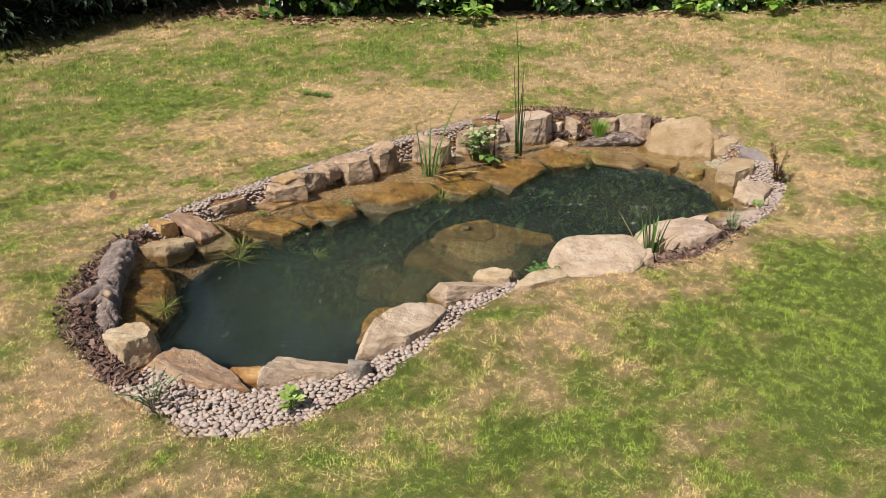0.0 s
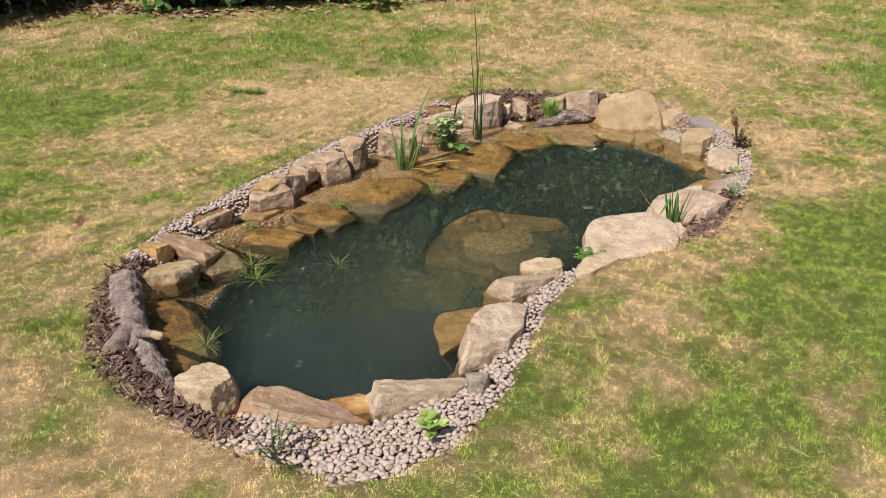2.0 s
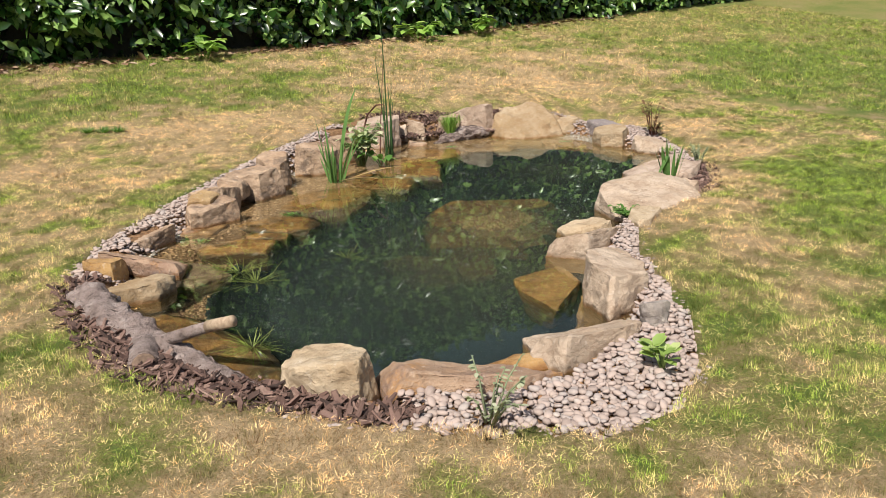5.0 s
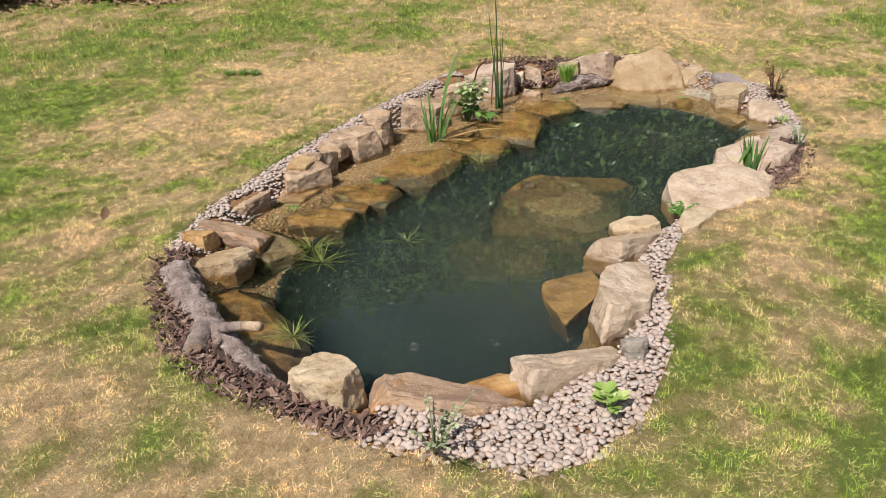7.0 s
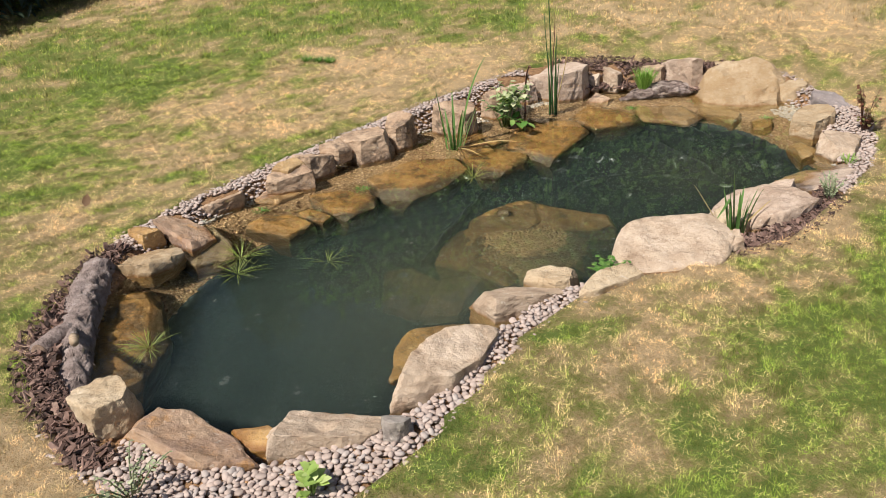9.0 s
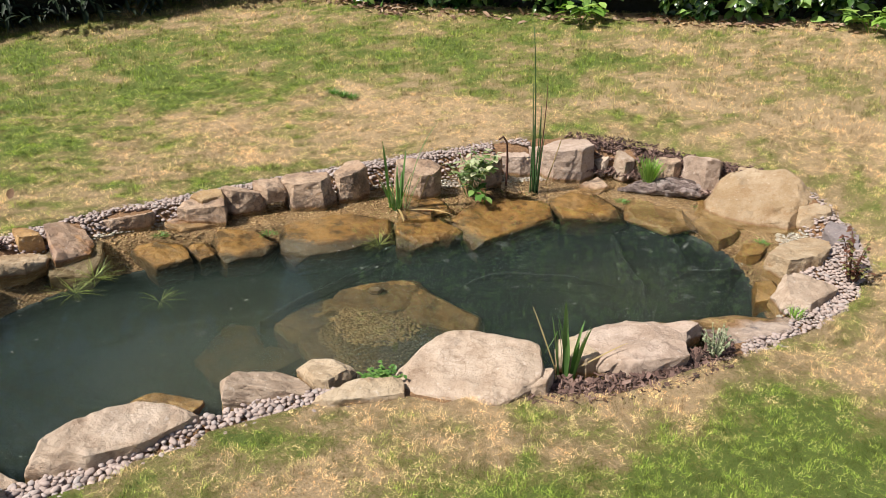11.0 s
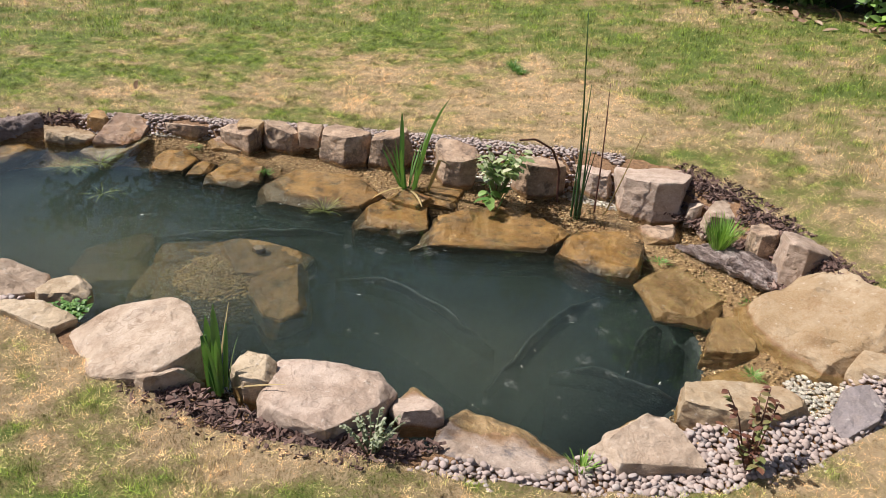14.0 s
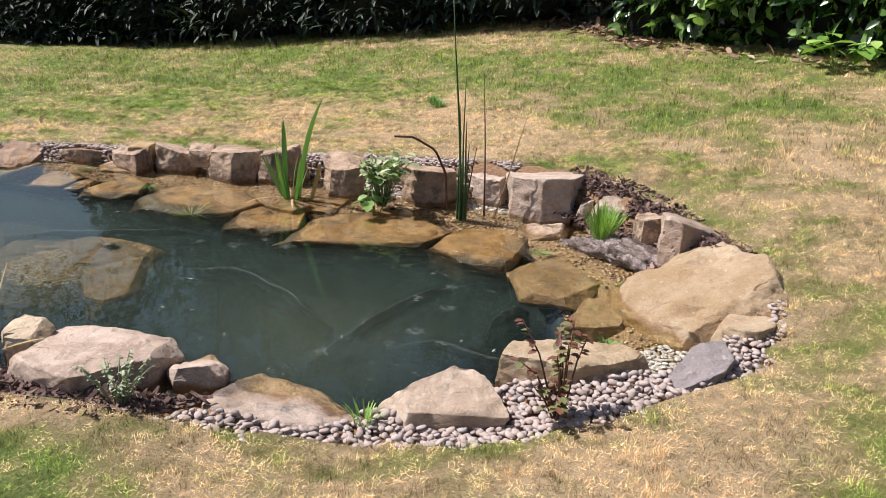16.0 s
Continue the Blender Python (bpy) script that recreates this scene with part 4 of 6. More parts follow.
stone("silted stone of the sunken mound in mid pond", -0.03, 3.78, 0.33, 0.25, 65, -0.42, -0.185, ((5, 1.00), (68, 1.07), (145, 1.13), (206, 1.11), (291, 1.07)), "dun", (0.010, -0.004), 61, group='stones of the sunken mound')

stone("cream block wedged behind the iris", 1.04, 3.62, 0.16, 0.13, 15, -0.1, 0.075, ((20, 1.0), (80, 1.05), (150, 1.0), (215, 1.05), (290, 1.0), (335, 1.0)), "cream", (0.0, 0.01), 62, round_off=0.006, cuts=3, crown=0.95)
stone("rusty stone at the waterline beside a pale slab", -0.66, 2.44, 0.20, 0.12, -15, -0.15, 0.012, ((20, 1.0), (90, 1.0), (160, 1.05), (240, 1.0), (310, 1.0)), "orange", (0.01, 0.0), 63, round_off=0.006, cuts=3)
boulder("tan angular stone just under the water", -0.19, 2.90, -0.35, -0.05, ((41, 0.184, 0.09), (117, 0.134, 0.07), (165, 0.115, 0.07), (235, 0.21, 0.09), (345, 0.11, 0.08)), "dun", (0.05, 0.06), 54, group="stones of the underwater shelf")


def on_stone(x, y, slack=0.9):
    """Whether a place lies under a stone that stands out of the water."""
    for cx, cy, along, across, turn, corners in STONE_PLAN:
        dx, dy = x - cx, y - cy
        if dx * dx + dy * dy > min(2 * along * along, 0.25):
            continue
        u = (dx * math.cos(turn) + dy * math.sin(turn)) / along
        v = (dy * math.cos(turn) - dx * math.sin(turn)) / across
        a, far = math.degrees(math.atan2(v, u)) % 360, math.hypot(u, v)
        for (a1, r1), (a2, r2) in zip(corners, corners[1:] + corners[:1]):
            wide, part_way = radians((a2 - a1) % 360), radians((a - a1) % 360)
            if part_way <= wide:
                if far * (r1 * math.sin(part_way) + r2 * math.sin(wide - part_way)) < slack * r1 * r2 * math.sin(wide):
                    return True
                break
    return False


# ---- pebbles ----
def zone(x, y):
    """What fills the border at a place: pebbles, bark mulch or bare turf."""
    if x < -1.02 and 2.3 < y < 3.62 and y > -1.05 * x + 1.12:
        return "mulch"
    if 0.62 < x < 1.72 and y > 5.5:
        return "mulch"
    if 0.93 < x < 1.56 and y < 0.85 * x + 2.63 and y < 4.05:
        return "mulch"
    if (0.5 < x < 0.93 and y < 3.6) or (1.54 < x < 1.6 and y < 4.1):
        return "turf"
    return "pebbles"


def border_width(x, y):
    if y < 2.5 and -1.1 < x < -0.2:
        return 0.34
    if x > 1.8 and y > 4.0:
        return 0.34
    if y > 5.1 and x < 0.7:
        return 0.27
    return 0.18


def scatter(count, gap, accept, box, seed):
    """Places at least gap apart for which accept holds."""
    rnd, cells, found = random.Random(seed), {}, []
    for _ in range(count):
        x, y = rnd.uniform(box[0], box[1]), rnd.uniform(box[2], box[3])
        cx, cy = int(x // gap), int(y // gap)
        if any((x - a) ** 2 + (y - b) ** 2 < gap * gap for i in (-1, 0, 1) for j in (-1, 0, 1) for a, b in cells.get((cx + i, cy + j), ())):
            continue
        if accept(x, y):
            cells.setdefault((cx, cy), []).append((x, y))
            found.append((x, y))
    return found


GRID = 0.02
GX, GY = np.arange(-1.8, 2.4, GRID), np.arange(1.8, 6.2, GRID)
gxx, gyy = np.meshgrid(GX, GY)
RIM_GRID = inside(RIM_LINE, gxx.ravel(), gyy.ravel()).reshape(gxx.shape)
DEEP_GRID = inside(DEEP_LINE, gxx.ravel(), gyy.ravel()).reshape(gxx.shape)
BED_GRID = bed_height(gxx.ravel(), gyy.ravel()).reshape(gxx.shape)


def lookup(table, x, y):
    return float(table[min(max(int(round((y - GY[0]) / GRID)), 0), len(GY) - 1), min(max(int(round((x - GX[0]) / GRID)), 0), len(GX) - 1)])


def ball_template(segments, rings):
    verts, faces = [(0, 0, -1)], []
    for k in range(1, rings):
        a = math.pi * k / rings
        verts += [(math.sin(a) * math.cos(math.tau * s / segments), math.sin(a) * math.sin(math.tau * s / segments), -math.cos(a)) for s in range(segments)]
    verts.append((0, 0, 1))
    row = lambda k, s: 1 + (k - 1) * segments + s % segments  # noqa: E731
    for s in range(segments):
        faces += [(0, row(1, s + 1), row(1, s)), (len(verts) - 1, row(rings - 1, s), row(rings - 1, s + 1))]
        for k in range(1, rings - 1):
            faces += [(row(k, s), row(k, s + 1), row(k + 1, s + 1)), (row(k, s), row(k + 1, s + 1), row(k + 1, s))]
    return np.array(verts), np.array(faces)


BALL, BALL_FACES = ball_template(7, 4)
GRIT, GRIT_FACES = ball_template(6, 2)


def pebble_shape(rnd, size, ball=BALL):
    grow = np.array([size * rnd.uniform(0.85, 1.25), size * rnd.uniform(0.62, 0.9), size * rnd.uniform(0.34, 0.52)]) * 0.5
    lumps = 1 + np.array([rnd.uniform(-0.16, 0.14) for _ in ball])[:, None]
    pts = np.sign(ball) * np.abs(ball) ** 0.85 * lumps * grow
    return pts


def turned(rnd, flatness=0.35):
    return np.array(Euler((rnd.uniform(-flatness, flatness), rnd.uniform(-flatness, flatness), rnd.uniform(0, math.tau))).to_matrix())


def in_border(x, y):
    r = lookup(RIM_GRID, x, y)
    return -0.012 < r < border_width(x, y) and zone(x, y) == "pebbles" and not on_stone(x, y)


rnd = random.Random(4)
places = [(x, y, 0.004) for x, y in scatter(200000, 0.0138, in_border, (-1.6, 2.3, 1.9, 6.0), 1)]
places += [(x, y, 0.011) for x, y in scatter(160000, 0.0165, lambda x, y: in_border(x, y) and lookup(RIM_GRID, x, y) > 0.03, (-1.6, 2.3, 1.9, 6.0), 2)]
border = base("pebble_border", -0.6, 2.05, 0.05, "border of rounded pinkish-grey pebbles between turf and stones", "pebbles")
shapes = [raw_mesh("pebble", pebble_shape(rnd, 0.0235), BALL_FACES, PEBBLE, True) for _ in range(14)]
near, rest_v, rest_f = 0, [], []
for x, y, up in places:
    z = lookup(BED_GRID, x, y) + up + rnd.uniform(0, 0.006)
    if near < 300 and y < 2.42 and x < -0.2:
        near += 1
        ob = new("pebble", rnd.choice(shapes))
        s = rnd.uniform(0.7, 1.35)
        ob.parent = border
        ob.matrix_basis = border.matrix_basis.inverted() @ Matrix.LocRotScale((x, y, z), Euler((rnd.uniform(-0.35, 0.35), rnd.uniform(-0.35, 0.35), rnd.uniform(0, 6.28))), (s, s, s))
    else:
        rest_f.append(BALL_FACES + len(rest_v) * len(BALL))
        rest_v.append(pebble_shape(rnd, rnd.uniform(0.016, 0.030)) @ turned(rnd).T + (x, y, z))
ob = new("pebble_rest", raw_mesh("pebble_rest", np.concatenate(rest_v), np.concatenate(rest_f), PEBBLES, True))
ob.parent, ob.matrix_parent_inverse = border, Matrix.Translation(border.location).inverted()
tagged(ob, kind="stuff")

# gravel on the underwater shelf and on the sunken mound
rest_v, rest_f = [], []
for x, y in scatter(170000, 0.0115, lambda x, y: lookup(RIM_GRID, x, y) > 0.13 and lookup(DEEP_GRID, x, y) < 0.0 and lookup(BED_GRID, x, y) < 0.03, (-1.5, 2.1, 2.2, 5.8), 3):
    rest_f.append(GRIT_FACES + len(rest_v) * len(GRIT))
    rest_v.append(pebble_shape(rnd, rnd.choice((0.008, 0.012, 0.02)) * rnd.uniform(0.8, 1.25), GRIT) @ turned(rnd).T + (x, y, lookup(BED_GRID, x, y) + 0.004))
tagged(new("shelf_gravel", raw_mesh("shelf_gravel", np.concatenate(rest_v), np.concatenate(rest_f), GRAVEL, True)), "small orange-brown gravel on the shallow shelf", "gravel", kind="stuff")


def mound_height(x, y):
    return -0.16 - 0.10 * ((x - 0.22) ** 2 / 0.07 + (y - 3.80) ** 2 / 0.07) ** 2


rest_v, rest_f = [], []
for x, y in scatter(24000, 0.0105, lambda x, y: (x - 0.22) ** 2 + (y - 3.80) ** 2 < 0.07, (-0.2, 0.6, 3.4, 4.2), 5):
    rest_f.append(BALL_FACES + len(rest_v) * len(BALL))
    rest_v.append(pebble_shape(rnd, rnd.uniform(0.012, 0.024)) @ turned(rnd).T + (x, y, mound_height(x, y)))
mound = base("gravel_mound", 0.2, 3.7, -0.45, "sunken mound of brown gravel in the deep water", "gravel")
ob = new("gravel", raw_mesh("gravel", np.concatenate(rest_v), np.concatenate(rest_f), SUNKEN, True))
ob.parent, ob.matrix_parent_inverse = mound, Matrix.Translation(mound.location).inverted()
tagged(ob, kind="stuff")
me, _, _ = sheet("mound_core", np.arange(-0.25, 0.7, 0.05), np.arange(3.2, 4.25, 0.05), lambda x, y: mound_height(x, y) - 0.010, SUNKEN, lambda x, y: (x - 0.22) ** 2 + (y - 3.80) ** 2 < 0.08)
ob = new("mound_core", me)
ob.parent, ob.matrix_parent_inverse = mound, Matrix.Translation(mound.location).inverted()


stone("small dark brown stone resting on the sunken mound", 0.14, 3.98, 0.06, 0.05, 20, -0.16, -0.085, ((0, 1.0), (60, 1.0), (120, 1.0), (180, 1.0), (240, 1.0), (300, 1.0)), "slate", (0.0, 0.0), 71, "stones of the sunken mound", round_off=0.02)


# ---- bark mulch ----
def chips(name, label, spots, seed, size=(0.008, 0.045)):
    rnd = random.Random(seed)
    verts, faces = [], []
    cube = np.array([(a, b, c) for a in (-1, 0, 1) for b in (-1, 1) for c in (-1, 1)], float)
    quads = np.array([(0, 1, 3, 2), (8, 10, 11, 9), (0, 4, 5, 1), (4, 8, 9, 5), (2, 3, 7, 6), (6, 7, 11, 10), (0, 2, 6, 4), (4, 6, 10, 8), (1, 5, 7, 3), (5, 9, 11, 7)])
    for x, y, z in spots:
        long = size[0] + (size[1] - size[0]) * rnd.random() ** 1.8
        dims = np.array([long, min(rnd.uniform(0.12, 0.55) * long, 0.016), rnd.uniform(0.0015, 0.006)]) * 0.5
        shape = cube * dims
        taper = np.array([rnd.uniform(0.15, 1.0), 1.0, rnd.uniform(0.15, 1.0)])
        shape[:, 1] = shape[:, 1] * np.repeat(taper, 4) + np.repeat([rnd.uniform(-0.3, 0.3) * dims[1], 0, rnd.uniform(-0.3, 0.3) * dims[1]], 4)
        shape[:, 2] += np.repeat([1.0, 0.0, rnd.uniform(0.3, 1.2)], 4) * rnd.uniform(-0.4, 0.4) * dims[0]
        faces.append(quads + 12 * len(verts))
        verts.append(shape @ turned(rnd, 0.75).T + (x, y, z))
    ob = new(name, raw_mesh(name, np.concatenate(verts), np.concatenate(faces), MULCH))
    return tagged(ob, label, "bark mulch", kind="stuff")


def mulch_places(box, width, count, gap, seed, pile=0.035):
    rnd = random.Random(seed)
    found = scatter(count, gap, lambda x, y: -0.03 < lookup(RIM_GRID, x, y) < width and zone(x, y) == "mulch" and not on_stone(x, y, 0.75), box, seed)
    return [(x, y, max(lookup(BED_GRID, x, y), 0.03) + rnd.uniform(0.002, pile)) for x, y in found]


chips("bark_mulch", "dark brown bark chips heaped round the log", mulch_places((-1.62, -0.9, 2.2, 3.7), 0.10, 60000, 0.0075, 21, 0.022), 31, (0.008, 0.06))
chips("bark_mulch", "dark brown bark chips behind the back stones", mulch_places((0.5, 1.8, 5.4, 6.0), 0.25, 60000, 0.0075, 22, 0.02), 32)
chips("bark_mulch", "dark brown bark chips in front of the boulder by the reeds", mulch_places((0.85, 1.7, 3.2, 4.1), 0.12, 60000, 0.0075, 23, 0.014), 33)


# ---- leaves in number ----
LEAF = np.array([(0, 0, 0), (-0.42, 0.3, 0.05), (0, 0.3, 0), (0.42, 0.3, 0.05), (-0.4, 0.68, 0.04), (0, 0.68, -0.02), (0.4, 0.68, 0.04), (0, 1, -0.1)])
LEAF_FACES = np.array([(0, 2, 1), (0, 3, 2), (1, 2, 5), (1, 5, 4), (2, 3, 6), (2, 6, 5), (4, 5, 7), (5, 6, 7)])


def leaves(name, at, along, face, long, wide, material, smooth=True):
    """Many leaves: their feet, the ways they point, the ways their upper sides look, lengths and widths."""
    at, along, face = (np.asarray(v, float) for v in (at, along, face))
    long, wide = np.broadcast_to(long, len(at)), np.broadcast_to(wide, len(at))
    along = along / np.linalg.norm(along, axis=1, keepdims=True)
    side = np.cross(along, face)
    side /= np.linalg.norm(side, axis=1, keepdims=True) + 1e-9
    up = np.cross(side, along)
    v = at[:, None] + side[:, None] * (LEAF[:, 0, None] * wide[:, None, None]) + along[:, None] * (LEAF[:, 1, None] * long[:, None, None]) + up[:, None] * (LEAF[:, 2, None] * long[:, None, None])
    f = LEAF_FACES[None] + 8 * np.arange(len(at))[:, None, None]
    return new(name, raw_mesh(name, v.reshape(-1, 3), f.reshape(-1, 3), material, smooth))


def adopt(ob, parent, label=""):
    ob.parent, ob.matrix_parent_inverse = parent, Matrix.Translation(parent.location).inverted()
    return tagged(ob, label)


# ---- log and driftwood ----
def tube(bm, points, radii, segments=14, lump=0.0, ends=True, seed=0, rate=9.0):
    """A round bar along a line; lump: unevenness."""
    pts = [Vector(p) for p in points]
    rings = []
    side = None
    for k, p in enumerate(pts):
        ahead = (pts[min(k + 1, len(pts) - 1)] - pts[max(k - 1, 0)]).normalized()
        if side is None:
            side = ahead.orthogonal().normalized()
        side = (side - ahead * side.dot(ahead)).normalized()
        up = ahead.cross(side)
        ring = []
        for s in range(segments):
            a = math.tau * s / segments
            way = side * math.cos(a) + up * math.sin(a)
            r = radii[k]
            if lump:
                r *= 1 + lump * noise.fractal((p + way * r) * rate + Vector((seed, 0, 0)), 0.8, 2.0, 4)
            ring.append(bm.verts.new(p + way * r))
        rings.append(ring)
    for a, b in zip(rings, rings[1:]):
        for s in range(segments):
            bm.faces.new((a[s], a[(s + 1) % segments], b[(s + 1) % segments], b[s]))
    if ends:
        bm.faces.new(rings[0][::-1])
        bm.faces.new(rings[-1])
    return rings


def spread(points, radii, n):
    """n even steps along a bent line and its radii."""
    p = np.array(points, float)
    t, u = np.linspace(0, len(p) - 1, n), np.arange(len(p))
    return [tuple(np.interp(v, u, p[:, i]) for i in range(3)) for v in t], [float(np.interp(v, u, radii)) for v in t]


log = base("log", -1.44, 3.0, 0.05, "grey-brown rotting log with sawn side branches, lying in bark mulch", "log")
bm = bmesh.new()
tube(bm, *spread([(-1.485, 3.45, 0.036), (-1.455, 3.23, 0.018), (-1.41, 3.04, 0.008), (-1.335, 2.83, -0.008), (-1.25, 2.60, -0.02)], [0.060, 0.067, 0.064, 0.052, 0.045], 90), segments=48, lump=0.25, rate=20.0)
part("trunk", bm, BARK, log)
bm = bmesh.new()
tube(bm, *spread([(-1.40, 3.08, 0.01), (-1.425, 2.97, 0.04), (-1.448, 2.855, 0.05)], [0.036, 0.040, 0.037], 16), segments=18, lump=0.1, seed=5)
stump = part("side_branch", bm, BARK, log)
bm = bmesh.new()
tube(bm, [(-1.448, 2.857, 0.05), (-1.4492, 2.85, 0.0503)], [0.030, 0.028], 16)
part("sawn_end", bm, BROKEN, stump, "dark broken end of the branch")
bm = bmesh.new()
tube(bm, *spread([(-1.385, 2.97, 0.05), (-1.361, 2.924, 0.076), (-1.315, 2.84, 0.115), (-1.266, 2.748, 0.153)], [0.020, 0.017, 0.0145, 0.013], 16), segments=12, lump=0.1, seed=8)
stub = part("stub_branch", bm, BARK, log)
bm = bmesh.new()
tube(bm, [(-1.302, 2.816, 0.126), (-1.264, 2.744, 0.1546)], [0.015, 0.0142], 12, lump=0.08)
part("peeled_tip", bm, CUT_WOOD, stub, "pale peeled tip of the branch")

rnd = random.Random(17)
line, thick = spread([(-1.485, 3.45, 0.036), (-1.455, 3.23, 0.018), (-1.41, 3.04, 0.008), (-1.335, 2.83, -0.008), (-1.25, 2.60, -0.02)], [0.060, 0.067, 0.064, 0.052, 0.045], 60)
at, along, face = [], [], []
for _ in range(70):
    k = rnd.randrange(1, 58)
    p, q = Vector(line[k]), Vector(line[k + 1])
    ahead = (q - p).normalized()
    side = ahead.cross(Vector((0, 0, 1))).normalized()
    a = rnd.uniform(-1.7, 1.7)
    out = (Vector((0, 0, 1)) * math.cos(a) + side * math.sin(a)).normalized()
    at.append(tuple(p + out * thick[k] * rnd.uniform(0.93, 1.0)))
    along.append(tuple(ahead * rnd.choice((-1, 1)) + side * rnd.uniform(-0.5, 0.5) + out * rnd.uniform(-0.02, 0.22)))
    face.append(tuple(out))
flakes = leaves("loose_bark", at, along, face, np.array([rnd.uniform(0.02, 0.07) for _ in at]), np.array([rnd.uniform(0.004, 0.012) for _ in at]), BARK)
adopt(flakes, log, "loose flakes of bark")
tagged(flakes, kind="stuff")

driftwood = base("driftwood", 1.22, 5.56, 0.0, "gnarled driftwood root, pale on top and dark below, at the waterline", "driftwood")
for line, thick, seed in (([(0.98, 5.50, 0.0), (1.1, 5.53, 0.012), (1.24, 5.545, 0.025), (1.37, 5.56, 0.028), (1.47, 5.57, 0.01)], [0.014, 0.034, 0.046, 0.044, 0.02], 3),
                          ([(1.06, 5.56, 0.02), (1.2, 5.58, 0.045), (1.34, 5.595, 0.055), (1.45, 5.60, 0.03)], [0.014, 0.032, 0.034, 0.015], 9),
                          ([(1.22, 5.52, 0.02), (1.33, 5.515, 0.035), (1.44, 5.53, 0.02)], [0.012, 0.024, 0.012], 14)):
    bm = bmesh.new()
    tube(bm, *spread(line, thick, 60), segments=30, lump=0.5, seed=seed, rate=17.0)
    part("root", bm, DRIFT, driftwood)

# ---- lawn blades ----
def blades(count, box, keep, tall, thick, seed, name, label):
    """Short turf: upright tufts with thatch lying between them."""
    g = np.random.default_rng(seed)
    x, y = g.uniform(box[0], box[1], count), g.uniform(box[2], box[3], count)
    ok = keep(x, y)
    near = (np.abs(x - 0.3) < 2.2) & (np.abs(y - 4) < 2.3)
    out = np.full(len(x), -1.0)
    out[near] = inside(RIM_LINE, x[near], y[near])
    ok &= out < 0.012 * g.random(len(x)) + 0.004
    x, y = x[ok], y[ok]
    tuft_noise = cloud(x + 15, y + 15, 17.0, 7, 3)
    ok = g.random(len(x)) < 0.45 + 1.3 * np.clip(tuft_noise - 0.36, 0, 1)
    x, y, tuft_noise = x[ok], y[ok], tuft_noise[ok]
    n = len(x)
    dry = dryness(x, y)
    z = lawn_height(x, y)
    a = g.uniform(0, math.tau, n)
    tufted = tuft_noise - 0.03 * (dry > 0.6) > 0.53
    flat_lying = g.random(n) < np.where(tufted, 0.2, 0.72)
    lean = np.where(flat_lying, g.uniform(1.0, 1.45, n), g.uniform(0.1, 1.0, n))
    long = g.uniform(*tall, n) * (1.1 - 0.25 * dry) * np.where(tufted, 1.25, 0.85) * (0.7 + 0.7 * cloud(x + 5, y + 5, 3.0, 9, 3))
    wide = g.uniform(*thick, n)
    way = np.stack([np.cos(a) * np.sin(lean), np.sin(a) * np.sin(lean), np.cos(lean)], 1)
    b = a + np.pi / 2 + g.uniform(-0.7, 0.7, n)
    across = np.stack([np.cos(b), np.sin(b), np.zeros(n)], 1) * wide[:, None]
    foot = np.stack([x, y, z + np.where(flat_lying, g.uniform(0.0, 0.008, n), -0.003)], 1)
    verts = np.stack([foot - across, foot + across, foot + way * long[:, None]], 1).reshape(-1, 3)
    me = raw_mesh(name, verts, np.arange(3 * n).reshape(-1, 3), BLADES)
    shade = np.clip(dry - 0.2 * tufted + 0.07, 0.02, 0.98)
    me.attributes.new("dryness", "FLOAT", "POINT").data.foreach_set("value", np.repeat(shade, 3).astype(np.float32))
    # random painted shading of the turf, slightly darker for the far blades
    tuft_shading = (0.5 if thick[0] < 0.0006 else 0.40) + 1.9 * (cloud(x + 33, y + 33, 22.0, 13, 2) - 0.5) + 2.0 * (value_noise(x * 60.0 + 500, y * 60.0 + 500, 14) - 0.5) + 0.5 * (cloud(x + 3, y + 3, 4.0, 15, 2) - 0.5)
    me.attributes.new("tuft_shading", "FLOAT", "POINT").data.foreach_set("value", np.repeat(np.clip(tuft_shading, 0, 1), 3).astype(np.float32))
    return tagged(new(name, me), label, "grass", kind="stuff")


NEAR = lambda x, y: ((x - 0.3) ** 2 / 9 + (y - 3.8) ** 2 / 8.5 < 1.3) & (y < 6.3) & (y > 1.5)  # noqa: E731
blades(2000000, (-3.2, 3.4, 1.5, 6.3), NEAR, (0.008, 0.019), (0.0004, 0.0010), 41, "grass", "short mown grass, dry straw and green blades mixed")
blades(1050000, (-6.0, 8.5, 2.5, 8.9), lambda x, y: ~NEAR(x, y), (0.018, 0.036), (0.0008, 0.0019), 42, "grass", "mown grass further off towards the hedge")


# ---- laurel hedge ----
def hedge_line(x):
    return 8.30 + 0.085 * x


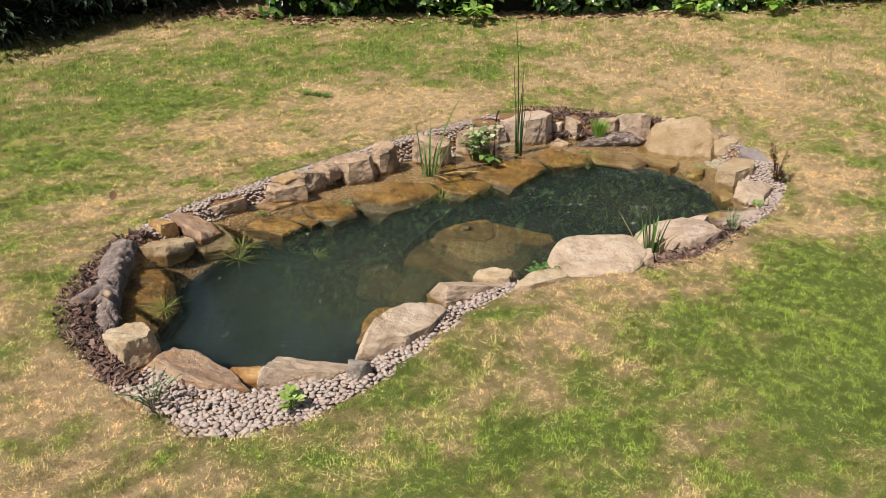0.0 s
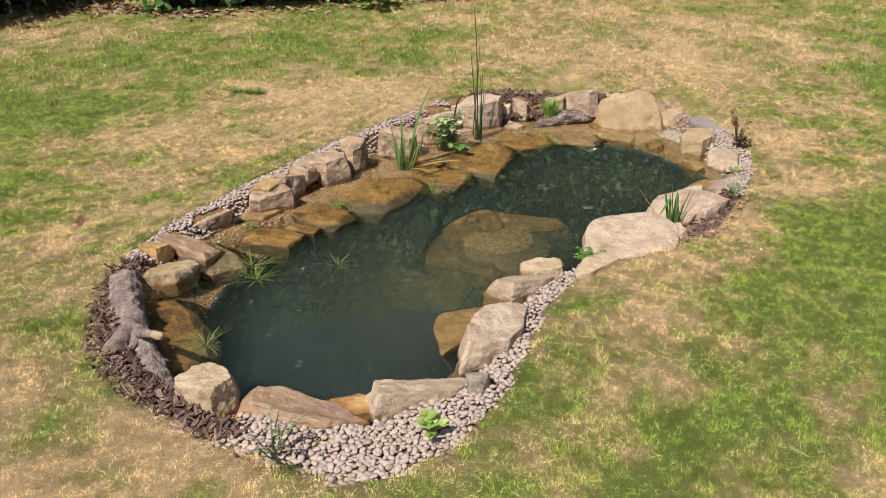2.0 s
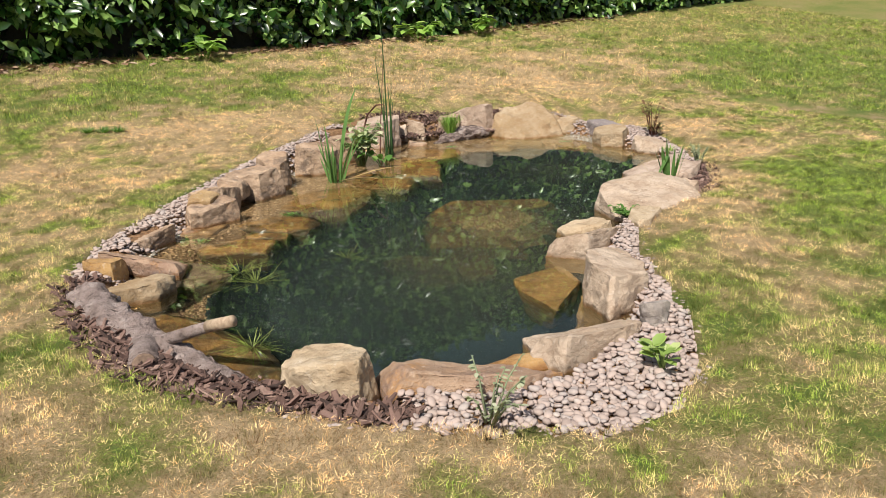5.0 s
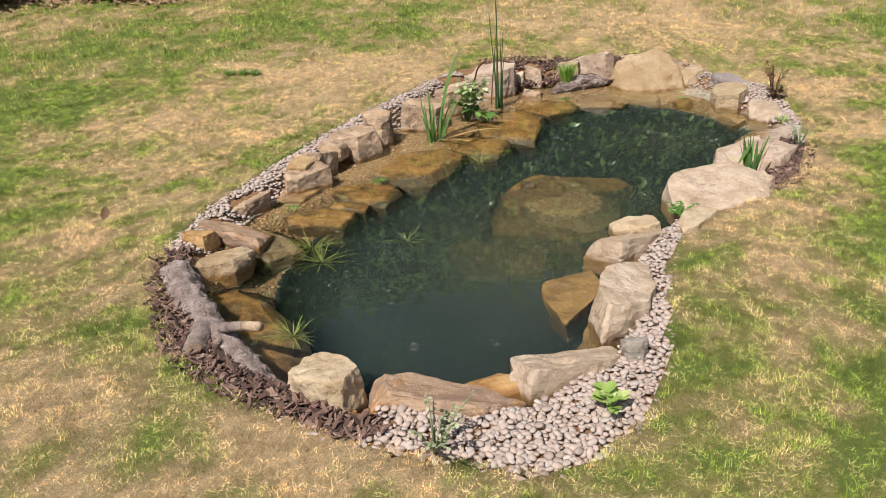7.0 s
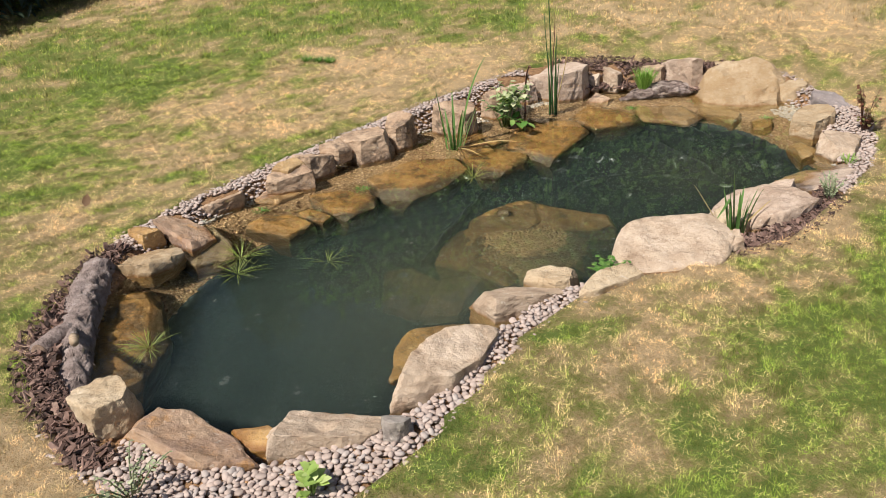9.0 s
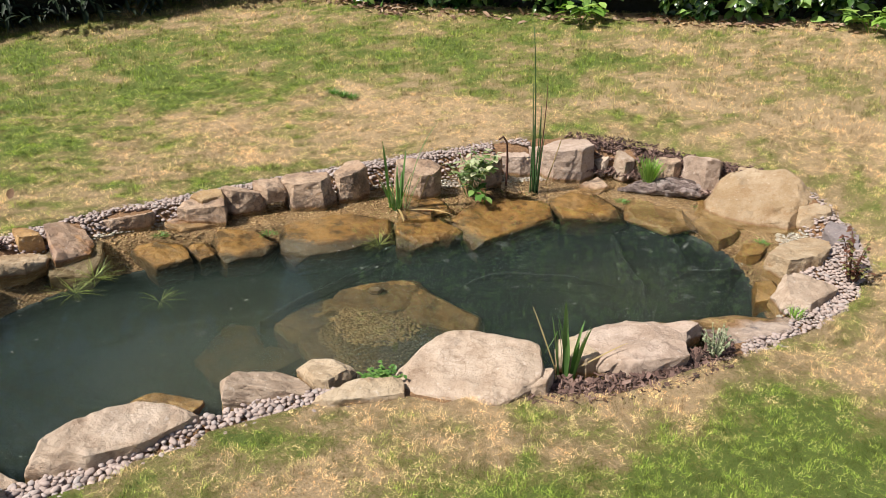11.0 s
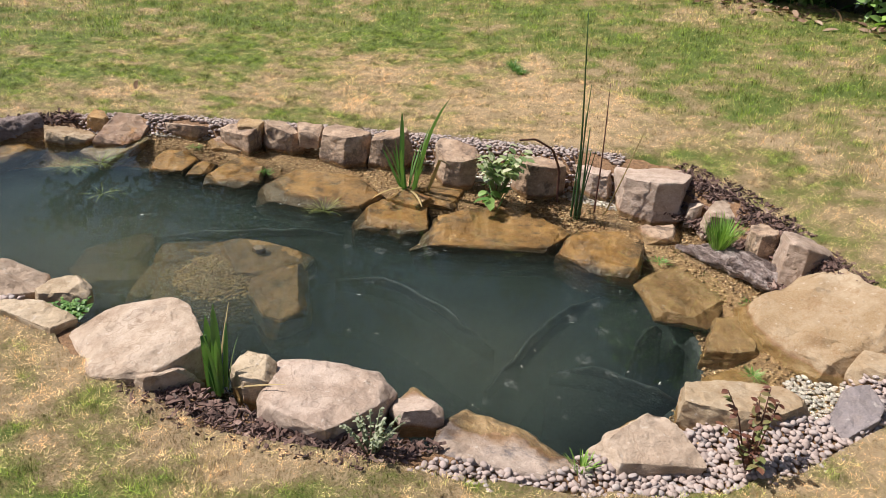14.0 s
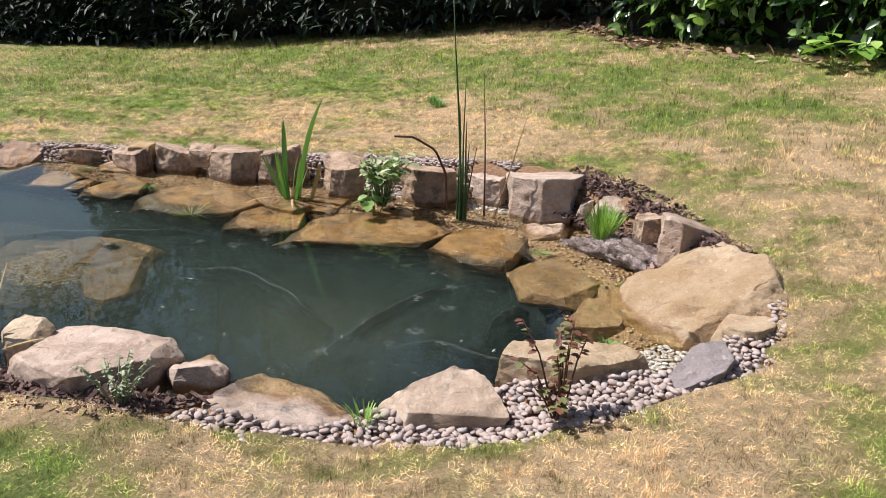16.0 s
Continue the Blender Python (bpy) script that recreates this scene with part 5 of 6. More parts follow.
def laurel_hedge(x0, x1, tall, count, seed):
    g = np.random.default_rng(seed)
    mid = 0.5 * (x0 + x1)
    hedge = base("laurel_hedge", mid, hedge_line(mid), float(lawn_height(mid, hedge_line(mid))), "tall dense cherry laurel hedge with glossy green leaves", "hedge", kind="")
    # solid filler, near black: the hedge's inner shade is put into its colour
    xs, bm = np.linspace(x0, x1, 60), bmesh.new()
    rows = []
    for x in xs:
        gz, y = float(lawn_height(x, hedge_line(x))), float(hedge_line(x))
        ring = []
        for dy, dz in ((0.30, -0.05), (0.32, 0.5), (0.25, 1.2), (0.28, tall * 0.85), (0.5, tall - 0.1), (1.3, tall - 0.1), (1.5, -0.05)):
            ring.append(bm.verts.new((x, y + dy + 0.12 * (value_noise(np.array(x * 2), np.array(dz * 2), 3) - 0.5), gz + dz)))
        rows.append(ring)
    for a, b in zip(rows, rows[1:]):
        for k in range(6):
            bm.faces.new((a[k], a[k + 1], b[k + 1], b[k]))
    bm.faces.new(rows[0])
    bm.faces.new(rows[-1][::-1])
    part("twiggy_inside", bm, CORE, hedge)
    # shoots, each with a whorl of leaves
    shoots = count // 9
    sx = g.uniform(x0, x1, shoots)
    sz = g.beta(1.0, 1.0, shoots) * tall
    bulge = 0.34 * cloud(sx + 30, sz + 3, 1.6, 8, 3) - 0.12 * soft_step(0.35, 0.0, sz)
    top = sz > tall * 0.93
    sy = hedge_line(sx) + 0.22 - bulge + np.where(top, g.uniform(0, 1.2, shoots), 0) + g.uniform(0, 0.34, shoots)
    k = 9
    x, y, z = (np.repeat(v, k) + g.normal(0, 0.045, shoots * k) for v in (sx, sy, sz))
    along = np.stack([g.normal(0, 0.55, len(x)), -0.55 + g.normal(0, 0.3, len(x)), g.normal(-0.25, 0.6, len(x))], 1)
    face = np.stack([-0.35 + g.normal(0, 0.36, len(x)), -0.8 + g.normal(0, 0.3, len(x)), 0.45 + g.normal(0, 0.36, len(x))], 1)
    gz = lawn_height(x, hedge_line(x))
    low = z > 0.03
    at = np.stack([x, y, np.maximum(z, 0.04) + gz], 1)[low]
    size = g.uniform(0.09, 0.155, len(x))[low]
    crown = leaves("leaves", at, along[low], face[low], size, size * g.uniform(0.42, 0.52, len(size)), LAUREL)
    adopt(crown, hedge)
    tagged(crown, kind="stuff")
    return hedge


laurel_hedge(-1.75, 9.0, 2.65, 32000, 51)
laurel_hedge(9.05, 22.0, 2.65, 9000, 52)


# ---- dark conifers and shrubs of the corner ----
def conifer(x, y, tall, wide, count, seed):
    g = np.random.default_rng(seed)
    gz = float(lawn_height(x, y))
    tree = base("conifer", x, y, gz, "dark dense evergreen conifer with drooping sprays down to the grass", "conifer", "conifers along the lawn")
    bm = bmesh.new()
    tube(bm, *spread([(x, y, gz - 0.05), (x + 0.05, y, gz + tall * 0.5), (x, y, gz + tall)], [0.11, 0.07, 0.01], 12), segments=10)
    part("trunk", bm, TRUNK, tree)
    # filler cone, its near-black colour standing for shade behind the sprays
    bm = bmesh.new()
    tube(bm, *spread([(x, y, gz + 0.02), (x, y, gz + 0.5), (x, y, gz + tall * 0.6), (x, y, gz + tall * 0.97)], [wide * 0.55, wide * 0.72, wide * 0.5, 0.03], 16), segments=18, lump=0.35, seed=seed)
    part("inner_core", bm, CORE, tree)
    h = g.beta(1.0, 1.35, count)
    a = g.uniform(0, math.tau, count)
    r = wide * (1 - h * 0.92) ** 0.75 * (0.78 + 0.42 * cloud(a * 1.3 + 10, h * 6 + seed, 1.5, seed, 3)) * g.uniform(0.8, 1.05, count)
    at = np.stack([x + r * np.cos(a), y + r * np.sin(a), gz + 0.04 + h * (tall - 0.05)], 1)
    along = np.stack([np.cos(a) + g.normal(0, 0.5, count), np.sin(a) + g.normal(0, 0.5, count), g.normal(-0.25, 0.45, count)], 1)
    face = np.stack([0.3 * np.cos(a) + g.normal(0, 0.3, count), 0.3 * np.sin(a) + g.normal(0, 0.3, count), np.ones(count)], 1)
    long = g.uniform(0.08, 0.2, count)
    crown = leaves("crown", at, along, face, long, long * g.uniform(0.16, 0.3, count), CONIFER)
    adopt(crown, tree)
    tagged(crown, kind="stuff")


# the first and last four are added to block sky from the water's reflection
for k, (x, y, tall, wide) in enumerate(((-2.5, 9.75, 2.9, 1.0), (-3.55, 8.75, 2.5, 1.0), (-4.6, 7.7, 2.35, 1.1), (-5.55, 6.75, 2.2, 1.05), (-6.5, 5.85, 2.0, 1.0), (-7.2, 4.8, 2.1, 1.0), (-8.0, 3.4, 2.0, 1.05), (-9.0, 2.0, 2.0, 1.1), (-10.0, 0.4, 2.0, 1.2), (-4.15, 8.35, 2.4, 0.95), (-5.15, 7.35, 2.35, 0.95), (-6.1, 6.4, 2.25, 0.95), (-6.95, 5.4, 2.1, 0.95))):
    conifer(x, y, tall * (1.3 if x > -7 else 0.7), wide, 3900, 60 + k)


def shrub(x, y, tall, wide, count, seed, label):
    g = np.random.default_rng(seed)
    gz = float(lawn_height(x, y))
    bush = base("shrub", x, y, gz, label, "shrub")
    bm = bmesh.new()
    for k in range(7):
        a = math.tau * k / 7 + g.uniform(-0.3, 0.3)
        tube(bm, *spread([(x, y, gz - 0.03), (x + 0.3 * wide * math.cos(a), y + 0.3 * wide * math.sin(a), gz + tall * 0.5), (x + 0.7 * wide * math.cos(a), y + 0.7 * wide * math.sin(a), gz + tall * 0.9)], [0.03, 0.02, 0.006], 9), segments=7)
    part("stems", bm, TRUNK, bush)
    a, h = g.uniform(0, math.tau, count), g.uniform(0.1, 1, count)
    r = wide * np.sqrt(g.uniform(0.15, 1, count)) * np.sin(np.clip(h, 0.12, 0.95) * math.pi) ** 0.5
    at = np.stack([x + r * np.cos(a), y + r * np.sin(a), gz + h * tall], 1)
    along = np.stack([np.cos(a), np.sin(a), g.normal(-0.2, 0.5, count)], 1) + g.normal(0, 0.4, (count, 3))
    face = np.stack([0.4 * np.cos(a), 0.4 * np.sin(a), np.ones(count)], 1) + g.normal(0, 0.25, (count, 3))
    long = g.uniform(0.06, 0.12, count)
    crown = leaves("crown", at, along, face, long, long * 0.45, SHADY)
    adopt(crown, bush)
    tagged(crown, kind="stuff")


shrub(-2.7, 9.1, 2.0, 0.75, 2600, 71, "dull green leafy shrub in the shade of the conifers")
shrub(-2.0, 9.5, 2.1, 0.8, 2600, 72, "dull green leafy shrub beside the laurel hedge")


# ---- tall tree behind the conifers ----
def tall_tree(x, y, tall, seed):
    rnd = random.Random(seed)
    gz = float(lawn_height(x, y))
    tree = base("tree", x, y, gz, "tall airy broadleaf tree with thin branches beyond the conifers", "tree")
    bm, tips = bmesh.new(), []

    def limb(p, way, long, thick, level):
        q = p + way * long * 0.5 + Vector((rnd.uniform(-1, 1), rnd.uniform(-1, 1), 0.3)) * long * 0.06
        e = q + (way + Vector((rnd.uniform(-0.2, 0.2), rnd.uniform(-0.2, 0.2), 0.05))).normalized() * long * 0.5
        tube(bm, [p, q, e], [thick, thick * 0.8, thick * 0.6], 7 if level < 2 else 4, ends=False)
        if level == 4:
            tips.append(e)
            return
        if level >= 2:
            tips.append(e)
        for _ in range(4 if level < 3 else 3):
            turn = Vector((rnd.uniform(-1, 1), rnd.uniform(-1, 1), rnd.uniform(-0.25, 0.75)))
            limb(e.lerp(q, rnd.uniform(0, 0.7)), (way * 0.7 + turn * 0.8).normalized(), long * rnd.uniform(0.55, 0.75), thick * 0.5, level + 1)

    limb(Vector((x, y, gz - 0.1)), Vector((0.02, 0.03, 1)).normalized(), tall * 0.27, 0.14, 0)
    part("trunk", bm, TRUNK, tree)
    g = np.random.default_rng(seed)
    tips = np.array([tuple(t) for t in tips])
    at = np.repeat(tips, 11, 0) + g.normal(0, 0.2, (len(tips) * 11, 3))
    along = g.normal(0, 1, (len(at), 3)) + (0, 0, -0.4)
    face = g.normal(0, 0.5, (len(at), 3)) + (0, 0, 1)
    crown = leaves("crown", at, along, face, 0.10, 0.055, SHADY)
    adopt(crown, tree)
    tagged(crown, kind="stuff")


tall_tree(-10.2, 6.4, 9.0, 81)
tall_tree(-7.8, 6.3, 10.0, 82)


# ---- leaf litter under the hedges ----
g = np.random.default_rng(91)
lx, ly = np.r_[g.uniform(-3.2, -1.2, 500), g.uniform(-1.2, 6.0, 400)], g.normal(0, 0.09, 900)
ly += np.where(lx < -1.5, 8.35 - 0.25 * (lx + 1.5), hedge_line(lx) + 0.05)
at = np.stack([lx, ly, lawn_height(lx, ly) + 0.015], 1)
litter = leaves("leaf_litter", at, np.stack([g.normal(0, 1, 900), g.normal(0, 1, 900), g.normal(0, 0.15, 900)], 1), np.stack([g.normal(0, 0.4, 900), g.normal(0, 0.4, 900), np.ones(900)], 1), g.uniform(0.05, 0.11, 900), 0.04, LITTER)
tagged(litter, "brown dead leaves lying under the hedge", "dead leaves", kind="stuff")


# ---- waterside plants ----
def ribbon(bm, foot, way, long, wide, bend, steps=8, fold=0.25, kink=None):
    """A sword-shaped leaf that bends over towards bend."""
    p, d = Vector(foot), Vector(way).normalized()
    side = d.cross(Vector((bend[0], bend[1], 0.001)))
    side = side.normalized() if side.length > 1e-6 else d.orthogonal().normalized()
    rows = []
    for k in range(steps + 1):
        t = k / steps
        w = 0.5 * wide * (0.75 + 0.6 * t) * (1 - t**3) ** 0.8 if k < steps else 0.0006
        normal = d.cross(side).normalized()
        rows.append((bm.verts.new(p - side * w), bm.verts.new(p + normal * w * fold), bm.verts.new(p + side * w)))
        d = (d + Vector(bend) * (1.6 * t / steps)).normalized()
        if kink and k == int(kink[0] * steps):
            d = Vector(kink[1]).normalized()
        p = p + d * (long / steps)
    for a, b in zip(rows, rows[1:]):
        bm.faces.new((a[0], a[1], b[1], b[0]))
        bm.faces.new((a[1], a[2], b[2], b[1]))


def sword_leaf(plant, name, foot, way, long, wide, bend, material=REED, label="", **more):
    bm = bmesh.new()
    ribbon(bm, foot, way, long, wide, bend, **more)
    return part(name, bm, material, plant, label)


def reed_clump(x, y, z, label, count, tall, seed, spread_by=0.04, fan=0.5):
    rnd = random.Random(seed)
    plant = base("reed_clump", x, y, z, label, "reeds")
    for _ in range(count):
        a = rnd.uniform(0, math.tau)
        out = rnd.uniform(0.02, fan)
        way = (out * math.cos(a), out * math.sin(a), 1)
        sword_leaf(plant, "blade", (x + spread_by * math.cos(a) * rnd.random(), y + spread_by * math.sin(a) * rnd.random(), z - 0.02), way, tall * rnd.uniform(0.5, 1.0), rnd.uniform(0.011, 0.019), (0.5 * math.cos(a) * rnd.random(), 0.5 * math.sin(a) * rnd.random(), -0.12 * rnd.random()))
    return plant


flag = reed_clump(-0.06, 4.80, -0.03, "clump of green sword-leaved water iris standing in the shallows", 15, 0.36, 101)
sword_leaf(flag, "blade", (-0.03, 4.82, -0.02), (0.16, 0.08, 1), 0.52, 0.03, (0.55, 0.15, -0.22))
sword_leaf(flag, "blade", (-0.10, 4.79, -0.02), (-0.12, 0.05, 1), 0.36, 0.026, (-0.1, 0.02, 0))
sword_leaf(flag, "dead_blade", (0.02, 4.86, -0.02), (0.30, 0.12, 1), 0.26, 0.022, (0.1, 0.0, 0), STRAW, "yellowed bent leaf", kink=(0.75, (0.6, 0.5, -0.3)))
sword_leaf(flag, "dead_blade", (0.0, 4.78, 0.0), (1, -0.4, 0.35), 0.30, 0.012, (0.3, -0.1, -0.5), STRAW, "yellowed bent leaf")
sword_leaf(flag, "dead_blade", (-0.05, 4.77, 0.0), (0.5, -1, 0.3), 0.26, 0.012, (0.1, -0.2, -0.5), STRAW, "yellowed bent leaf")

iris = reed_clump(1.03, 3.52, 0.03, "green iris clump growing between boulders in bark mulch", 9, 0.25, 102, 0.035, 0.2)
sword_leaf(iris, "blade", (1.02, 3.52, 0.0), (-0.08, 0.02, 1), 0.29, 0.03, (-0.03, 0.02, 0))
sword_leaf(iris, "blade", (1.00, 3.51, 0.0), (-0.16, 0.02, 1), 0.24, 0.03, (-0.1, 0.0, 0))
sword_leaf(iris, "bent_blade", (1.0, 3.5, 0.0), (-0.1, 0.0, 1), 0.30, 0.026, (0, 0, 0), REED, "folded iris leaf", kink=(0.72, (-0.3, 0.2, -0.8)))
sword_leaf(iris, "dead_blade", (0.98, 3.53, 0.03), (-0.4, 0.3, 0.7), 0.22, 0.006, (-0.1, 0.1, 0.0), STRAW, "dry thin stalk")
sword_leaf(iris, "dead_blade", (1.05, 3.55, 0.03), (0.8, 0.5, 0.45), 0.2, 0.006, (0.1, 0.1, -0.1), STRAW, "dry thin stalk")

rushes = base("rushes", 0.54, 5.32, 0.0, "tall thin dark green rushes rising from the shelf", "rushes")
for k, (dx, dy, tx, ty, long, thick, mat) in enumerate(((0.0, 0.0, -0.07, -0.03, 0.92, 0.0055, RUSH), (0.012, 0.01, 0.0, -0.02, 0.45, 0.006, RUSH), (-0.012, 0.012, -0.05, 0.02, 0.62, 0.0045, RUSH), (-0.02, -0.008, -0.015, 0.01, 0.40, 0.005, RUSH), (0.018, -0.006, 0.03, 0.02, 0.36, 0.005, RUSH), (0.01, -0.014, -0.02, -0.03, 0.52, 0.0045, RUSH),
                                                        (-0.005, 0.12, 0.02, -0.06, 0.64, 0.004, DARKSTEM), (0.03, 0.14, 0.22, 0.16, 0.50, 0.0035, STRAW), (-0.02, 0.02, 0.10, 0.10, 0.34, 0.004, RUSH))):
    bm = bmesh.new()
    foot = Vector((0.545 + dx, 5.32 + dy, -0.04))
    tip = foot + Vector((tx, ty, 1)).normalized() * long
    line = [foot.lerp(tip, s) + Vector((0.02 * math.sin(3 * s + k), 0.015 * math.cos(4 * s + k), 0)) * s * long for s in np.linspace(0, 1, 9)]
    tube(bm, line, [thick * 1.15 * (1 - 0.7 * s) for s in np.linspace(0, 1, 9)], 7)
    part("stem", bm, mat, rushes)
stalk = base("bent_stalk", 0.42, 5.30, 0.0, "dead brown stalk arching over the shelf", "stalk")
bm = bmesh.new()
tube(bm, *spread([(0.38, 5.35, -0.03), (0.38, 5.34, 0.15), (0.384, 5.28, 0.26), (0.386, 5.17, 0.325), (0.386, 5.08, 0.335)], [0.006, 0.006, 0.005, 0.005, 0.004], 18), segments=7)
part("stem", bm, DARKSTEM, stalk)


def tuft(name, x, y, z, label, count, tall, out, wide, material, seed, category="grass tuft", sag=0.25):
    rnd = random.Random(seed)
    plant = base(name, x, y, z, label, category)
    bm = bmesh.new()
    for _ in range(count):
        a, s = rnd.uniform(0, math.tau), out * math.sqrt(rnd.random())
        r = 0.03 * rnd.random()
        ribbon(bm, (x + r * math.cos(a), y + r * math.sin(a), z), (s * math.cos(a), s * math.sin(a), 1), tall * rnd.uniform(0.6, 1.05), wide, (0.35 * s * math.cos(a), 0.35 * s * math.sin(a), -sag * s), steps=5, fold=0.1)
    tagged(part("foliage", bm, material, plant), kind="stuff")
    return plant


tuft("sedge", 1.14, 5.56, 0.04, "bright green grassy sedge tuft among the back stones", 230, 0.15, 0.6, 0.004, FRESH, 111)
for x, y, z, n, tall, out, label in ((-0.97, 3.62, -0.05, 46, 0.13, 2.2, "spidery green water plant floating beside a sloping slab"), (-0.96, 3.49, -0.06, 40, 0.12, 2.2, "spidery green water plant floating beside a sloping slab"),
                                     (-1.15, 2.98, -0.06, 50, 0.11, 2.2, "spidery green water plant over the ochre slab"), (0.02, 4.33, -0.005, 40, 0.10, 2.4, "yellow-green grassy water plant at the shelf's edge"), (-0.60, 3.55, -0.05, 14, 0.10, 3.0, "small drowned water plant")):
    tuft("water_plant", x, y, z, label, n, tall, out, 0.0022, WEED, int(100 * abs(x + y)), "water plant", 0.45)


def leafy(name, x, y, z, label, category, stems, tall, out, leaf, per_stem, material, seed, stem_mat=None, droop=-0.2, split=0.5):
    """A small leafy plant: thin stems, each with its leaves."""
    rnd, g = random.Random(seed), np.random.default_rng(seed)
    plant = base(name, x, y, z, label, category)
    at, along, face = [], [], []
    for _ in range(stems):
        a, o = rnd.uniform(0, math.tau), out * rnd.uniform(0.2, 1)
        top = Vector((x + o * math.cos(a), y + o * math.sin(a), z + tall * rnd.uniform(0.5, 1)))
        foot = Vector((x + 0.15 * o * math.cos(a), y + 0.15 * o * math.sin(a), z - 0.01))
        mid = foot.lerp(top, 0.5) + Vector((0, 0, 0.15 * tall))
        bm = bmesh.new()
        tube(bm, [foot, mid, top], [0.0026, 0.002, 0.0012], 6)
        part("stem", bm, stem_mat or material, plant)
        for k in range(per_stem):
            s = split + (1 - split) * (k + 1) / per_stem
            p = foot.lerp(mid, 2 * s) if s < 0.5 else mid.lerp(top, 2 * s - 1)
            b = rnd.uniform(0, math.tau)
            at.append(tuple(p))
            along.append((math.cos(b) + 0.5 * math.cos(a), math.sin(b) + 0.5 * math.sin(a), droop + rnd.uniform(-0.3, 0.3)))
            face.append((0.3 * math.cos(b), 0.3 * math.sin(b), 1))
    size = g.uniform(0.7, 1.15, len(at)) * leaf
    crown = leaves("foliage", at, along, face, size, size * 0.72, material)
    adopt(crown, plant)
    tagged(crown, kind="stuff")
    return plant


leafy("leafy_plant", 0.24, 5.10, 0.0, "bushy variegated green and cream leafy plant on the shelf", "plant", 26, 0.25, 0.14, 0.05, 6, VARIEGATED, 121, droop=-0.3)
leafy("leafy_plant", 0.34, 5.02, 0.0, "low dark green leafy plant at the shelf's edge", "plant", 5, 0.10, 0.10, 0.06, 3, CREEPER, 122, droop=-0.4)
leafy("primula", -0.47, 2.17, 0.05, "fresh light green leafy plant growing in pebbles", "plant", 10, 0.045, 0.045, 0.038, 3, PALE_LEAF, 123, droop=0.5)
leafy("creeping_plant", 0.47, 3.22, 0.05, "low creeping green plant between boulders", "plant", 34, 0.03, 0.085, 0.019, 8, CREEPER, 124, droop=-0.1, split=0.2)
leafy("bronze_shrub", 2.04, 4.60, 0.07, "small bronze-leaved shrub with dark stems in pebbles", "plant", 9, 0.21, 0.11, 0.024, 9, REDDISH, 125, DARKSTEM)
leafy("bronze_shrub", 2.05, 4.58, 0.07, "low bronze and green leaves at the foot of a shrub", "plant", 12, 0.08, 0.07, 0.024, 7, REDDISH, 128, DARKSTEM, split=0.2)
leafy("grey_herb", 1.50, 3.76, 0.05, "sparse grey-green herb between stones", "plant", 16, 0.11, 0.08, 0.012, 12, GREYLEAF, 126, split=0.2)
leafy("sprawling_weed", -0.93, 2.20, 0.05, "spindly grey-green weed sprawling over a slab", "plant", 11, 0.12, 0.16, 0.014, 10, GREYLEAF, 127, split=0.1)
tuft("weed_tuft", 1.80, 4.23, 0.02, "tiny green tuft beside a boulder", 40, 0.05, 1.0, 0.004, FRESH, 131)
for x, y in ((-0.98, 4.08), (-0.52, 4.28), (1.02, 5.36), (1.72, 5.06), (1.42, 5.42)):
    tuft("moss_tuft", x, y, -0.05, "tuft of green water moss on the shelf", 60, 0.035, 1.6, 0.003, CREEPER, int(100 * y), "moss")

